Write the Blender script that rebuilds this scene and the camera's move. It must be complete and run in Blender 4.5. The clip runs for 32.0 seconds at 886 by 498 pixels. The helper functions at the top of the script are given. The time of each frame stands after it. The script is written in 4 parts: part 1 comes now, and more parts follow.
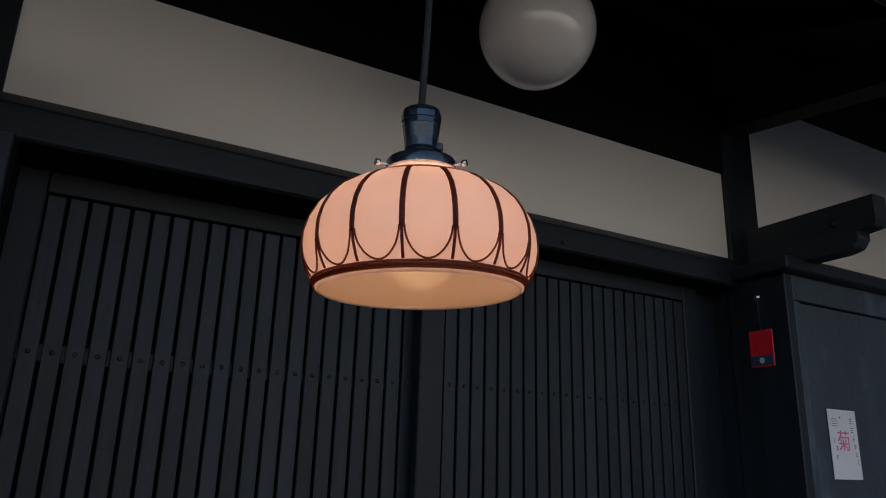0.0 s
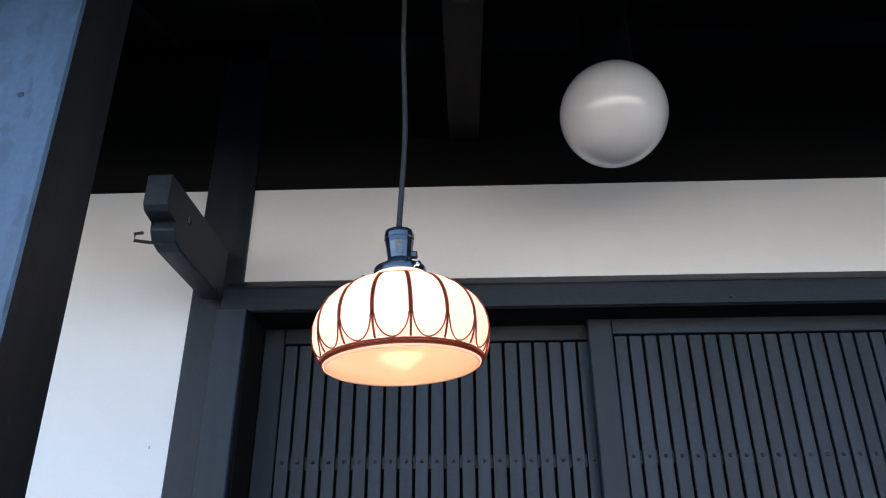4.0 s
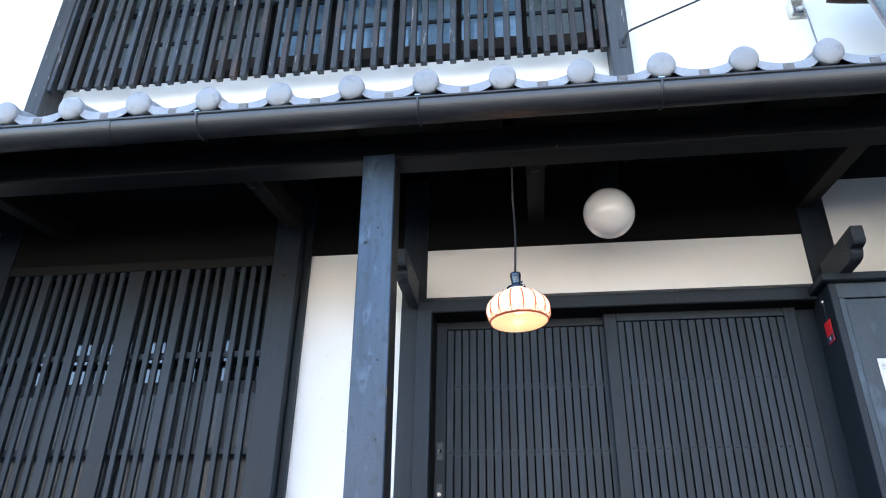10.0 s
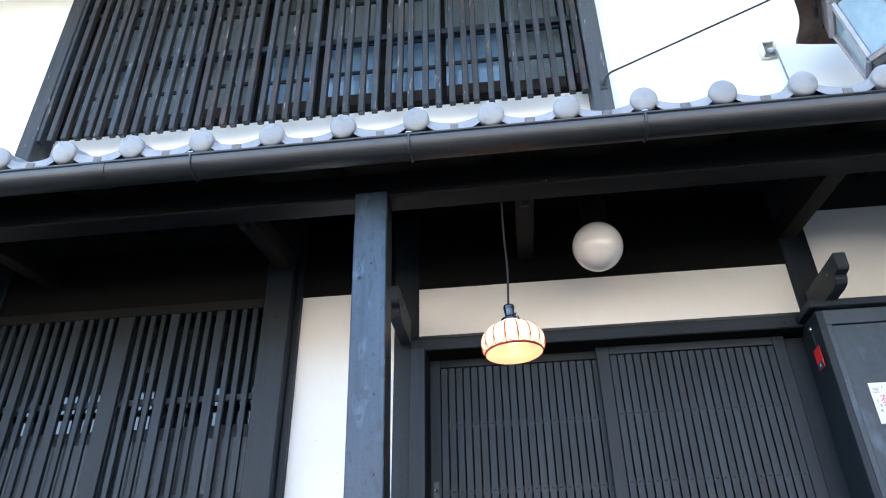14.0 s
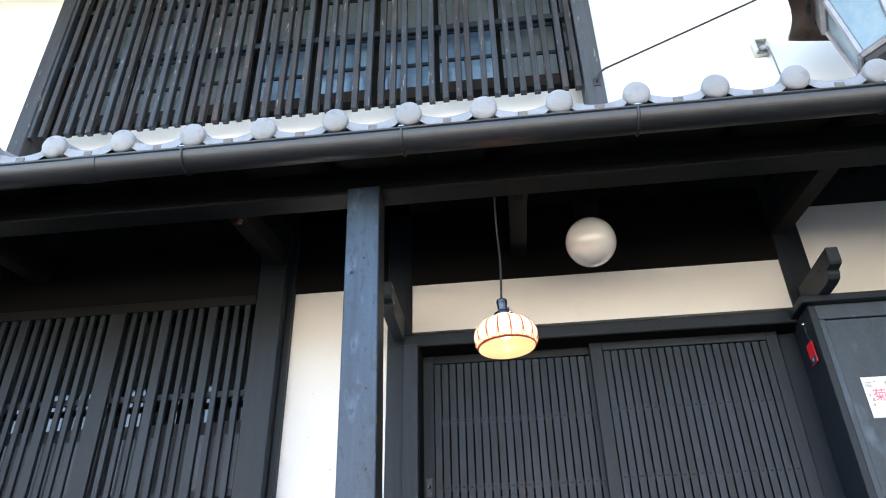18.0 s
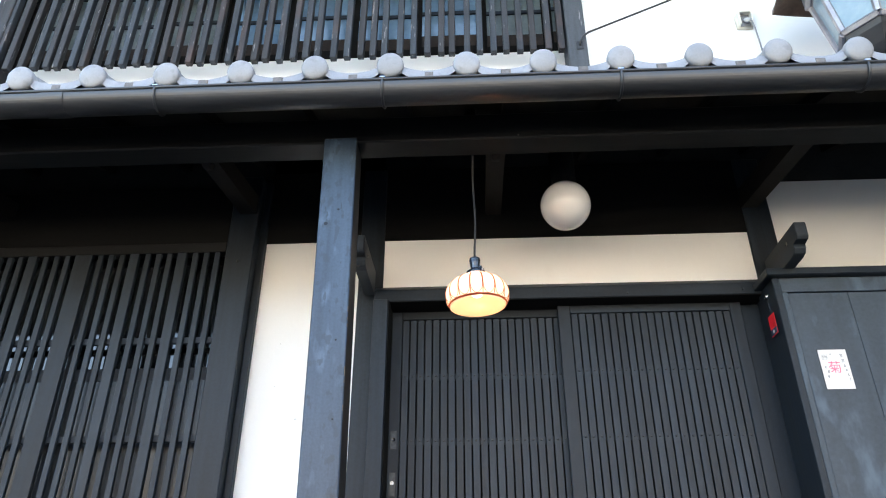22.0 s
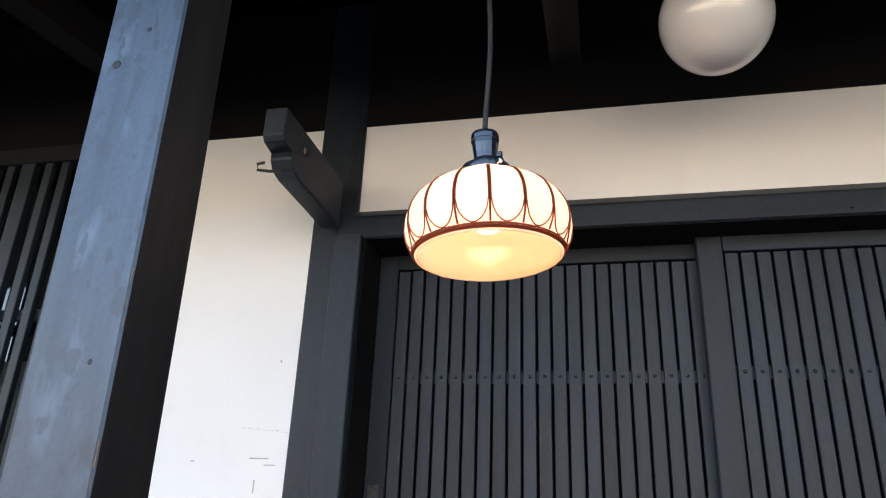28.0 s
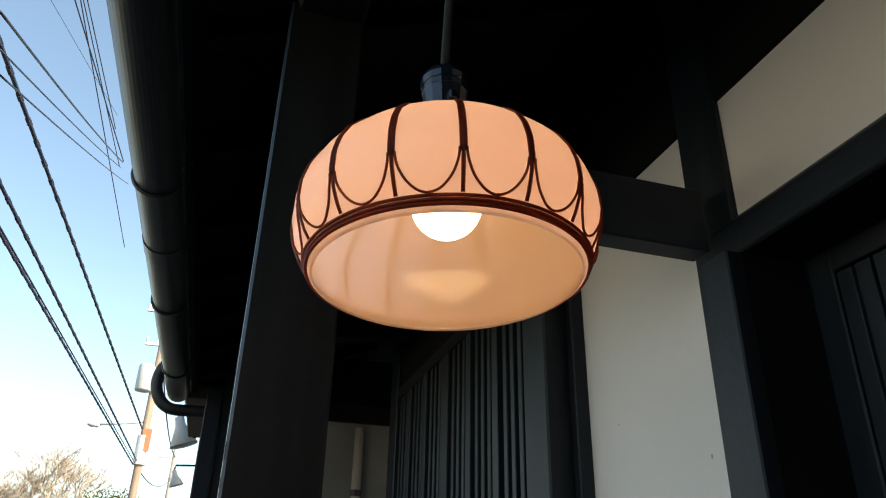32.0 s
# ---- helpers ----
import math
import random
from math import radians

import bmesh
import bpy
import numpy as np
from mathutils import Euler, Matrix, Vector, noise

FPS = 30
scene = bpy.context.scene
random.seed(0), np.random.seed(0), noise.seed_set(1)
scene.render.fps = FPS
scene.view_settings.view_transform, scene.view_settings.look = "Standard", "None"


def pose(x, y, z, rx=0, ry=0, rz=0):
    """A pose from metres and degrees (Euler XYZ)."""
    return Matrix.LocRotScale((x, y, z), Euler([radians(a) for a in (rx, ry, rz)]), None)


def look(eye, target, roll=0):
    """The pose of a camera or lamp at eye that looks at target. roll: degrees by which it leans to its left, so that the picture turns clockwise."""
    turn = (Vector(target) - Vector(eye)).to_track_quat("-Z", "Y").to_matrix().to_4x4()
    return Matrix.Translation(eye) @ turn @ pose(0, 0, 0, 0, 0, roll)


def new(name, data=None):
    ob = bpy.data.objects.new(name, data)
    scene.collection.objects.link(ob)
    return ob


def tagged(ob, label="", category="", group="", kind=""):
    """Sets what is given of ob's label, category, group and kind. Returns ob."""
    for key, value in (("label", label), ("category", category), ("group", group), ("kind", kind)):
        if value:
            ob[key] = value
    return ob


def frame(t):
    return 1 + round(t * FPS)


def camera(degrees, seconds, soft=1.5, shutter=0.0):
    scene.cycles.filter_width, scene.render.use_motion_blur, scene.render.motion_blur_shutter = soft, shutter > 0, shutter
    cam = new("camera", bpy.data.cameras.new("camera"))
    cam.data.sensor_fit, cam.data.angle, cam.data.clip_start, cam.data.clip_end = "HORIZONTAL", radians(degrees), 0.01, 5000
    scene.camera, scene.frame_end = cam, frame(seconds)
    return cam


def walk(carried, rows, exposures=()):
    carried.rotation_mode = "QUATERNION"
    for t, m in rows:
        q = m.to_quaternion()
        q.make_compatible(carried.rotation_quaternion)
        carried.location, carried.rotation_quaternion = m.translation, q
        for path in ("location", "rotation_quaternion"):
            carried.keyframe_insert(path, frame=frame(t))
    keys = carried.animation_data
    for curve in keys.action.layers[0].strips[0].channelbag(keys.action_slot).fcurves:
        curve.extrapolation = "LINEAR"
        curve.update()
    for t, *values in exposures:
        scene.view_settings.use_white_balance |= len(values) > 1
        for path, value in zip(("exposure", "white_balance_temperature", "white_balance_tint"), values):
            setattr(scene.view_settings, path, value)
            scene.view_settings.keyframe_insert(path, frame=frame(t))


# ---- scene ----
cam = camera(63.8, 32.0, 1.1)
PATH = [
    (0, (0.013, -0.01, 1.508), (0.933, 1.671, 2.078), 1.8),
    (0.5, (0.054, -0.21, 1.491), (0.645, 1.6, 2.104), 3.3),
    (1, (0.105, -0.385, 1.46), (0.442, 1.466, 2.14), 3.1),
    (1.5, (0.27, -0.442, 1.454), (0.405, 1.42, 2.171), 2.5),
    (2, (0.384, -0.45, 1.459), (0.301, 1.415, 2.176), 3.2),
    (2.5, (0.374, -0.391, 1.441), (0.327, 1.454, 2.213), 1.7),
    (3, (0.402, -0.333, 1.43), (0.363, 1.468, 2.298), 1.0),
    (3.5, (0.421, -0.306, 1.417), (0.369, 1.497, 2.281), 0.4),
    (5.5, (0.402, -0.324, 1.403), (0.368, 1.522, 2.173), -1.8),
    (6, (0.382, -0.379, 1.388), (0.363, 1.473, 2.145), -1.0),
    (6.5, (0.398, -0.623, 1.367), (0.486, 1.216, 2.149), -2.6),
    (7, (0.434, -0.973, 1.343), (0.453, 0.864, 2.133), -1.0),
    (7.5, (0.387, -1.266, 1.266), (0.358, 0.587, 2.018), 0.1),
    (8, (0.408, -1.486, 1.225), (0.375, 0.407, 1.87), -0.8),
    (8.5, (0.477, -1.692, 1.139), (0.307, 0.203, 1.755), 0.5),
    (9, (0.454, -1.794, 0.906), (0.23, 0.032, 1.69), 1.2),
    (9.5, (0.415, -1.877, 0.702), (0.162, -0.124, 1.632), 0.9),
    (10, (0.382, -1.886, 0.68), (0.145, -0.128, 1.603), 0.9),
    (10.5, (0.355, -1.894, 0.668), (0.196, -0.134, 1.605), 1.3),
    (11, (0.344, -1.896, 0.661), (0.196, -0.176, 1.67), 0.8),
    (11.5, (0.348, -1.886, 0.635), (0.194, -0.195, 1.691), 0.1),
    (12, (0.351, -1.883, 0.626), (0.188, -0.182, 1.665), -0.4),
    (12.5, (0.345, -1.884, 0.625), (0.178, -0.182, 1.662), -0.8),
    (13, (0.343, -1.887, 0.626), (0.171, -0.19, 1.67), -1.1),
    (13.5, (0.34, -1.88, 0.608), (0.163, -0.191, 1.663), -1.3),
    (14, (0.345, -1.88, 0.606), (0.162, -0.187, 1.656), -1.1),
    (14.5, (0.345, -1.883, 0.618), (0.163, -0.19, 1.667), -1.1),
    (16.5, (0.348, -1.864, 0.586), (0.151, -0.196, 1.672), -1.0),
    (17, (0.346, -1.861, 0.585), (0.155, -0.184, 1.657), -1.0),
    (17.5, (0.347, -1.857, 0.581), (0.157, -0.172, 1.642), -1.0),
    (18, (0.35, -1.857, 0.587), (0.182, -0.165, 1.64), -1.4),
    (18.5, (0.344, -1.854, 0.583), (0.201, -0.153, 1.625), -1.3),
    (19, (0.344, -1.853, 0.585), (0.209, -0.135, 1.6), -0.9),
    (19.5, (0.338, -1.851, 0.592), (0.209, -0.127, 1.598), -0.3),
    (20, (0.336, -1.85, 0.579), (0.213, -0.123, 1.581), 0.3),
    (20.5, (0.34, -1.848, 0.578), (0.222, -0.113, 1.565), 0.4),
    (21, (0.339, -1.844, 0.578), (0.232, -0.101, 1.553), 0.2),
    (21.5, (0.331, -1.843, 0.578), (0.237, -0.093, 1.543), 0.1),
    (22, (0.331, -1.843, 0.577), (0.241, -0.089, 1.533), 0.0),
    (22.5, (0.327, -1.846, 0.579), (0.244, -0.087, 1.527), -0.2),
    (23, (0.324, -1.846, 0.576), (0.244, -0.084, 1.52), -0.5),
    (23.5, (0.32, -1.844, 0.578), (0.242, -0.08, 1.517), -0.6),
    (24, (0.323, -1.849, 0.585), (0.246, -0.102, 1.556), -0.7),
    (24.5, (0.319, -1.838, 0.575), (0.253, -0.131, 1.615), -1.1),
    (25, (0.262, -1.661, 0.618), (0.203, 0.086, 1.589), -0.9),
    (25.5, (0.306, -1.436, 0.72), (0.318, 0.386, 1.543), -3.4),
    (27.5, (0.476, -0.352, 1.296), (0.146, 1.488, 2.008), 1.3),
    (28, (0.488, -0.314, 1.303), (0.068, 1.495, 2.046), 2.4),
    (28.5, (0.473, -0.266, 1.304), (0.08, 1.544, 2.059), 1.2),
    (29, (0.593, -0.159, 1.317), (-0.011, 1.566, 2.131), 0.7),
    (29.5, (0.686, 0.041, 1.33), (-0.188, 1.624, 2.186), -2.8),
    (30, (0.722, 0.305, 1.393), (-0.563, 1.563, 2.268), -0.2),
    (30.5, (0.756, 0.388, 1.417), (-0.747, 1.365, 2.304), -1.8),
    (31, (0.809, 0.461, 1.431), (-0.876, 1.135, 2.271), 0.6),
    (31.5, (0.816, 0.474, 1.447), (-0.894, 1.038, 2.314), 1.1),
    (32, (0.819, 0.48, 1.454), (-0.902, 0.997, 2.332), 1.3),
]

EXPOSURES = [(0, 0.9, 6600, 12), (0.5, 1.05, 6500, 12), (1, 1.45, 6200, 9), (1.5, 1.85, 6100, 10), (2, 2.25, 6000, 10), (3, 2.7, 5950, 10), (6, 2.75, 5950, 10),
             (7, 2.65, 6000, 10), (8, 3.1, 6150, 10), (9, 3.4, 6300, 10), (10, 3.2, 6350, 10), (11, 3.1, 6400, 10), (12, 3.2, 6450, 10), (13, 3.2, 6450, 10), (16.5, 3.26, 7000, 10), (23, 3.28, 7300, 10), (25.4, 3.2, 7300, 10),
             (28, 3.0, 7300, 13), (29, 2.6, 7400, 16), (30, 2.05, 7400, 10), (31, 1.6, 7400, 4), (32, 1.35, 7500, 2)]
walk(cam, [(t, look(eye, target, roll)) for t, eye, target, roll in PATH], EXPOSURES)

# ---------------------------------------------------------------- light
SUN_ELEV, SUN_AZ = radians(36), radians(40)      # the sun stands behind the house
world = bpy.data.worlds.new("sky")
scene.world = world
world.use_nodes = True
wn = world.node_tree.nodes
sky = wn.new("ShaderNodeTexSky")
sky.sky_type = "NISHITA"
sky.sun_disc = False
sky.sun_elevation, sky.sun_rotation = SUN_ELEV, SUN_AZ
wn["Background"].inputs["Strength"].default_value = 0.14
world.node_tree.links.new(sky.outputs[0], wn["Background"].inputs[0])
sun = new("sun", bpy.data.lights.new("sun", "SUN"))
sun.data.energy, sun.data.angle, sun.data.color = 3.5, radians(0.5), (1.0, 0.95, 0.86)
sun_from = Vector((math.sin(SUN_AZ) * math.cos(SUN_ELEV), math.cos(SUN_AZ) * math.cos(SUN_ELEV), math.sin(SUN_ELEV)))
sun.matrix_world = look(sun_from * 60, (0, 0, 0))


# ---------------------------------------------------------------- materials
def mat(name, col, col2=None, rough=0.6, scale=(8, 8, 8), fine=60.0, bump=0.15, metal=0.0, spread=(0.35, 0.7), rough2=None, vary=0.0,
        spec=0.5, coat=0.0, detail=6.0):
    """Two-scale noise between two colours, with fine relief. vary: brightness that changes from piece to piece."""
    m = bpy.data.materials.new(name)
    m.use_nodes = True
    nt = m.node_tree
    n, l = nt.nodes, nt.links
    b = n["Principled BSDF"]
    b.inputs["Metallic"].default_value = metal
    b.inputs["Specular IOR Level"].default_value = spec
    b.inputs["Coat Weight"].default_value = coat
    tc = n.new("ShaderNodeTexCoord")
    info = n.new("ShaderNodeObjectInfo")
    off = n.new("ShaderNodeVectorMath")
    off.operation = "MULTIPLY_ADD"
    comb = n.new("ShaderNodeCombineXYZ")
    for i in range(3):
        l.new(info.outputs["Random"], comb.inputs[i])
    l.new(comb.outputs[0], off.inputs[0])
    off.inputs[1].default_value = (7, 11, 13)
    l.new(tc.outputs["Object"], off.inputs[2])
    mp = n.new("ShaderNodeMapping")
    mp.inputs["Scale"].default_value = scale
    l.new(off.outputs[0], mp.inputs[0])
    n1 = n.new("ShaderNodeTexNoise")
    n1.inputs["Scale"].default_value = 1.0
    n1.inputs["Detail"].default_value = detail
    l.new(mp.outputs[0], n1.inputs["Vector"])
    n2 = n.new("ShaderNodeTexNoise")
    n2.inputs["Scale"].default_value = fine
    n2.inputs["Detail"].default_value = 4
    l.new(off.outputs[0], n2.inputs["Vector"])
    mix = n.new("ShaderNodeMix")
    mix.data_type = "FLOAT"
    mix.inputs[0].default_value = 0.3
    l.new(n1.outputs[0], mix.inputs[2])
    l.new(n2.outputs[0], mix.inputs[3])
    ramp = n.new("ShaderNodeValToRGB")
    ramp.color_ramp.elements[0].position, ramp.color_ramp.elements[1].position = spread
    ramp.color_ramp.elements[0].color = (*col, 1)
    ramp.color_ramp.elements[1].color = (*(col2 or col), 1)
    l.new(mix.outputs[0], ramp.inputs[0])
    out = ramp.outputs[0]
    if vary:
        mr = n.new("ShaderNodeMapRange")
        mr.inputs[3].default_value, mr.inputs[4].default_value = 1 - vary, 1 + vary
        l.new(info.outputs["Random"], mr.inputs[0])
        hs = n.new("ShaderNodeHueSaturation")
        l.new(mr.outputs[0], hs.inputs["Value"])
        l.new(out, hs.inputs["Color"])
        out = hs.outputs[0]
    l.new(out, b.inputs["Base Color"])
    rr = n.new("ShaderNodeMapRange")
    rr.inputs[3].default_value, rr.inputs[4].default_value = rough, rough if rough2 is None else rough2
    l.new(n1.outputs[0], rr.inputs[0])
    l.new(rr.outputs[0], b.inputs["Roughness"])
    bp = n.new("ShaderNodeBump")
    bp.inputs["Strength"].default_value, bp.inputs["Distance"].default_value = bump, 0.004
    l.new(mix.outputs[0], bp.inputs["Height"])
    l.new(bp.outputs[0], b.inputs["Normal"])
    return m


def add_stains(m, col, scale, lo, hi, strength=0.8):
    """Patches of another colour over a material, at a larger scale."""
    nt = m.node_tree
    n, l = nt.nodes, nt.links
    b = n["Principled BSDF"]
    src = b.inputs["Base Color"].links[0].from_socket
    tc = n.new("ShaderNodeTexCoord")
    mp = n.new("ShaderNodeMapping")
    mp.inputs["Scale"].default_value = scale
    info = n.new("ShaderNodeObjectInfo")
    comb = n.new("ShaderNodeCombineXYZ")
    for i in range(3):
        l.new(info.outputs["Random"], comb.inputs[i])
    off = n.new("ShaderNodeVectorMath")
    off.operation = "MULTIPLY_ADD"
    off.inputs[1].default_value = (5, 9, 17)
    l.new(comb.outputs[0], off.inputs[0])
    l.new(tc.outputs["Object"], off.inputs[2])
    l.new(off.outputs[0], mp.inputs[0])
    nz = n.new("ShaderNodeTexNoise")
    nz.inputs["Scale"].default_value, nz.inputs["Detail"].default_value = 1.0, 5.0
    l.new(mp.outputs[0], nz.inputs["Vector"])
    mr = n.new("ShaderNodeMapRange")
    mr.inputs[1].default_value, mr.inputs[2].default_value, mr.inputs[4].default_value = lo, hi, strength
    l.new(nz.outputs[0], mr.inputs[0])
    mx = n.new("ShaderNodeMix")
    mx.data_type = "RGBA"
    l.new(mr.outputs[0], mx.inputs[0])
    l.new(src, mx.inputs[6])
    mx.inputs[7].default_value = (*col, 1)
    l.new(mx.outputs[2], b.inputs["Base Color"])
    return m


def piece_tint(m, a, b):
    """Multiply the colour by a tint that differs from piece to piece."""
    n, l = m.node_tree.nodes, m.node_tree.links
    sh = n["Principled BSDF"]
    src = sh.inputs["Base Color"].links[0].from_socket
    info = n.new("ShaderNodeObjectInfo")
    ra = n.new("ShaderNodeValToRGB")
    ra.color_ramp.elements[0].color, ra.color_ramp.elements[1].color = (*a, 1), (*b, 1)
    l.new(info.outputs["Random"], ra.inputs[0])
    mx = n.new("ShaderNodeMix")
    mx.data_type, mx.blend_type = "RGBA", "MULTIPLY"
    mx.inputs[0].default_value = 1.0
    l.new(src, mx.inputs[6])
    l.new(ra.outputs[0], mx.inputs[7])
    l.new(mx.outputs[2], sh.inputs["Base Color"])
    return m


WOOD_A, WOOD_B = (0.0056, 0.0091, 0.0136), (0.0145, 0.0236, 0.0350)
wood_v = mat("dark_wood_upright", WOOD_A, WOOD_B, 0.42, (30, 30, 1.6), 90, 0.25, vary=0.12, rough2=0.58, spec=0.35)
wood_h = mat("dark_wood_level", WOOD_A, WOOD_B, 0.42, (1.6, 30, 30), 90, 0.25, vary=0.12, rough2=0.58, spec=0.35)
wood_y = mat("dark_wood_deep", WOOD_A, WOOD_B, 0.55, (30, 1.6, 30), 90, 0.25, rough2=0.65)
wood_beam = mat("black_beam_wood", (0.0035, 0.0038, 0.0042), (0.009, 0.010, 0.0115), 0.5, (1.6, 30, 30), 90, 0.25, spec=0.3)
# black eave timber; the door recesses and wing panel use it as painted shade
wood_black = mat("black_wood", (0.0025, 0.0025, 0.0025), (0.006, 0.0057, 0.0055), 0.85, (2, 20, 20), 70, 0.25, spec=0.2)
# worn, blotchy stain; the pale blue of skylight is put into its colour
wood_post = add_stains(mat("worn_skylit_post_wood", (0.020, 0.038, 0.064), (0.044, 0.077, 0.122), 0.42, (26, 26, 1.4), 110, 0.25),
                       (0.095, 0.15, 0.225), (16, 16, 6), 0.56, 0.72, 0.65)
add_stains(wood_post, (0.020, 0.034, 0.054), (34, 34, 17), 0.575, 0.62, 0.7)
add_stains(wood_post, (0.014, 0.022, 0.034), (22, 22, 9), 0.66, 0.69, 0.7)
# same post's other faces, darkened because little light reaches them
wood_side_shaded = mat("shaded_post_side_wood", (0.010, 0.0105, 0.011), (0.024, 0.024, 0.025), 0.55, (26, 26, 1.4), 110, 0.3, spec=0.3)
wood_slat = add_stains(mat("door_slat_wood", (0.0070, 0.0113, 0.0165), (0.0166, 0.0264, 0.0385), 0.42, (45, 45, 2.2), 120, 0.3, vary=0.2, rough2=0.56, spec=0.35),
                       (0.030, 0.044, 0.060), (9, 9, 1.6), 0.48, 0.72, 0.55)
wood_old = add_stains(mat("weathered_slat_wood", (0.0092, 0.0094, 0.0104), (0.031, 0.033, 0.0375), 0.6, (40, 40, 2.0), 100, 0.4, vary=0.3),
                      (0.085, 0.045, 0.032), (8, 8, 3), 0.60, 0.74, 0.35)
raw_wood = mat("raw_chipped_wood", (0.11, 0.08, 0.055), (0.20, 0.15, 0.11), 0.8, (30, 30, 6), 120, 0.4)
piece_tint(wood_old, (1.22, 0.96, 0.85), (0.85, 1.05, 1.22))
add_stains(wood_old, (0.22, 0.205, 0.20), (60, 60, 9), 0.655, 0.70, 0.6)
wood_arm = mat("smoked_brown_wood", (0.0075, 0.0058, 0.0052), (0.019, 0.014, 0.0115), 0.75, (20, 2, 20), 80, 0.4, spec=0.25)
wood_brown = mat("bare_brown_wood", (0.010, 0.006, 0.0045), (0.028, 0.016, 0.011), 0.8, (20, 4, 20), 80, 0.4)
board = add_stains(mat("blue_black_board", (0.025, 0.037, 0.050), (0.052, 0.074, 0.097), 0.42, (10, 10, 1.0), 70, 0.12, rough2=0.6),
                   (0.11, 0.16, 0.21), (9, 9, 4.5), 0.57, 0.72, 0.6)
plaster = add_stains(mat("white_plaster", (0.80, 0.795, 0.78), (0.86, 0.855, 0.845), 0.85, (2.2, 2.2, 2.2), 240, 0.10),
                     (0.74, 0.72, 0.68), (5, 5, 2.5), 0.60, 0.80, 0.5)
tile = add_stains(mat("grey_roof_tile", (0.24, 0.245, 0.258), (0.31, 0.315, 0.33), 0.34, (9, 9, 9), 130, 0.12, vary=0.08, rough2=0.55),
                  (0.14, 0.14, 0.145), (22, 22, 22), 0.56, 0.72, 0.5)
# wing wall plaster, with the eave's deep shade mixed into its grey
shaded_plaster = mat("eave_shaded_plaster", (0.17, 0.165, 0.155), (0.24, 0.235, 0.22), 0.9, (3, 3, 3), 120, 0.2)
mortar = mat("joint_clay", (0.07, 0.065, 0.06), (0.11, 0.10, 0.095), 0.8)
gutter_m = mat("brown_black_gutter", (0.012, 0.013, 0.015), (0.020, 0.022, 0.026), 0.36, (3, 14, 14), 60, 0.06, rough2=0.5, spec=0.8)
iron = mat("black_iron", (0.012, 0.012, 0.013), (0.03, 0.03, 0.032), 0.5, fine=120)
steel = mat("bright_steel", (0.55, 0.56, 0.58), (0.68, 0.69, 0.70), 0.25, fine=150, metal=1.0, bump=0.05)
dull_steel = mat("dull_steel", (0.05, 0.052, 0.055), (0.11, 0.115, 0.12), 0.4, (60, 60, 60), 150, 0.15, metal=0.8)
gun = mat("blackened_socket_metal", (0.014, 0.021, 0.032), (0.034, 0.050, 0.074), 0.2, fine=140, metal=0.4, bump=0.05, coat=0.5)
bakelite = mat("black_bakelite", (0.008, 0.008, 0.009), (0.015, 0.015, 0.016), 0.25, fine=150, bump=0.03, coat=0.3)
cord_m = mat("black_cloth_cord", (0.012, 0.012, 0.013), (0.03, 0.03, 0.032), 0.8, fine=500, bump=0.4)
rattan = mat("brown_rattan", (0.095, 0.032, 0.018), (0.19, 0.070, 0.038), 0.45, (120, 120, 120), 300, 0.3)
opal = mat("opal_globe_glass", (0.81, 0.815, 0.81), (0.85, 0.85, 0.845), 0.04, (3, 3, 3), 40, 0.0, coat=1.0)
paper = mat("white_paper", (0.78, 0.76, 0.74), (0.82, 0.80, 0.79), 0.8, (20, 20, 20), 200, 0.05)
ink = mat("black_ink", (0.02, 0.02, 0.025), (0.05, 0.05, 0.055), 0.7)
pink_ink = mat("pink_ink", (0.75, 0.10, 0.22), (0.85, 0.22, 0.33), 0.7, fine=250)
red = mat("red_enamel", (0.72, 0.012, 0.022), (0.80, 0.02, 0.035), 0.35, fine=90, bump=0.05)
blue = mat("dark_blue_enamel", (0.02, 0.05, 0.10), (0.04, 0.09, 0.16), 0.35)
pale = mat("pale_print", (0.55, 0.6, 0.65), (0.65, 0.7, 0.74), 0.5)
ivory = mat("ivory_plastic", (0.62, 0.59, 0.52), (0.70, 0.67, 0.60), 0.4, fine=120, bump=0.05)
grey_cable = mat("grey_cable", (0.16, 0.16, 0.17), (0.24, 0.24, 0.25), 0.5)
lantern_roof = mat("brown_patina_metal", (0.06, 0.035, 0.025), (0.14, 0.085, 0.06), 0.4, (9, 9, 9), 60, 0.2, metal=0.5)
pewter = mat("pewter_frame", (0.26, 0.24, 0.25), (0.38, 0.36, 0.37), 0.4, (14, 14, 14), 90, 0.15, metal=0.6)
asphalt = mat("asphalt", (0.04, 0.04, 0.04), (0.065, 0.063, 0.06), 0.9, (1.5, 1.5, 1.5), 220, 0.5)
stucco = mat("pale_stucco", (0.44, 0.40, 0.345), (0.54, 0.50, 0.44), 0.9, (0.8, 0.8, 0.8), 60, 0.2)
concrete = mat("pole_concrete", (0.30, 0.27, 0.24), (0.42, 0.38, 0.34), 0.85, (4, 4, 4), 50, 0.2)
pole_wood = mat("pole_brown", (0.25, 0.175, 0.13), (0.36, 0.27, 0.21), 0.85, (12, 12, 1.5), 50, 0.3)
wire_m = mat("wire_black", (0.02, 0.025, 0.05), (0.04, 0.045, 0.08), 0.6)
trafo_m = mat("transformer_grey", (0.45, 0.46, 0.47), (0.55, 0.56, 0.57), 0.5)
bark = mat("pale_bark", (0.38, 0.29, 0.22), (0.50, 0.40, 0.32), 0.9, (6, 6, 2), 40, 0.4)
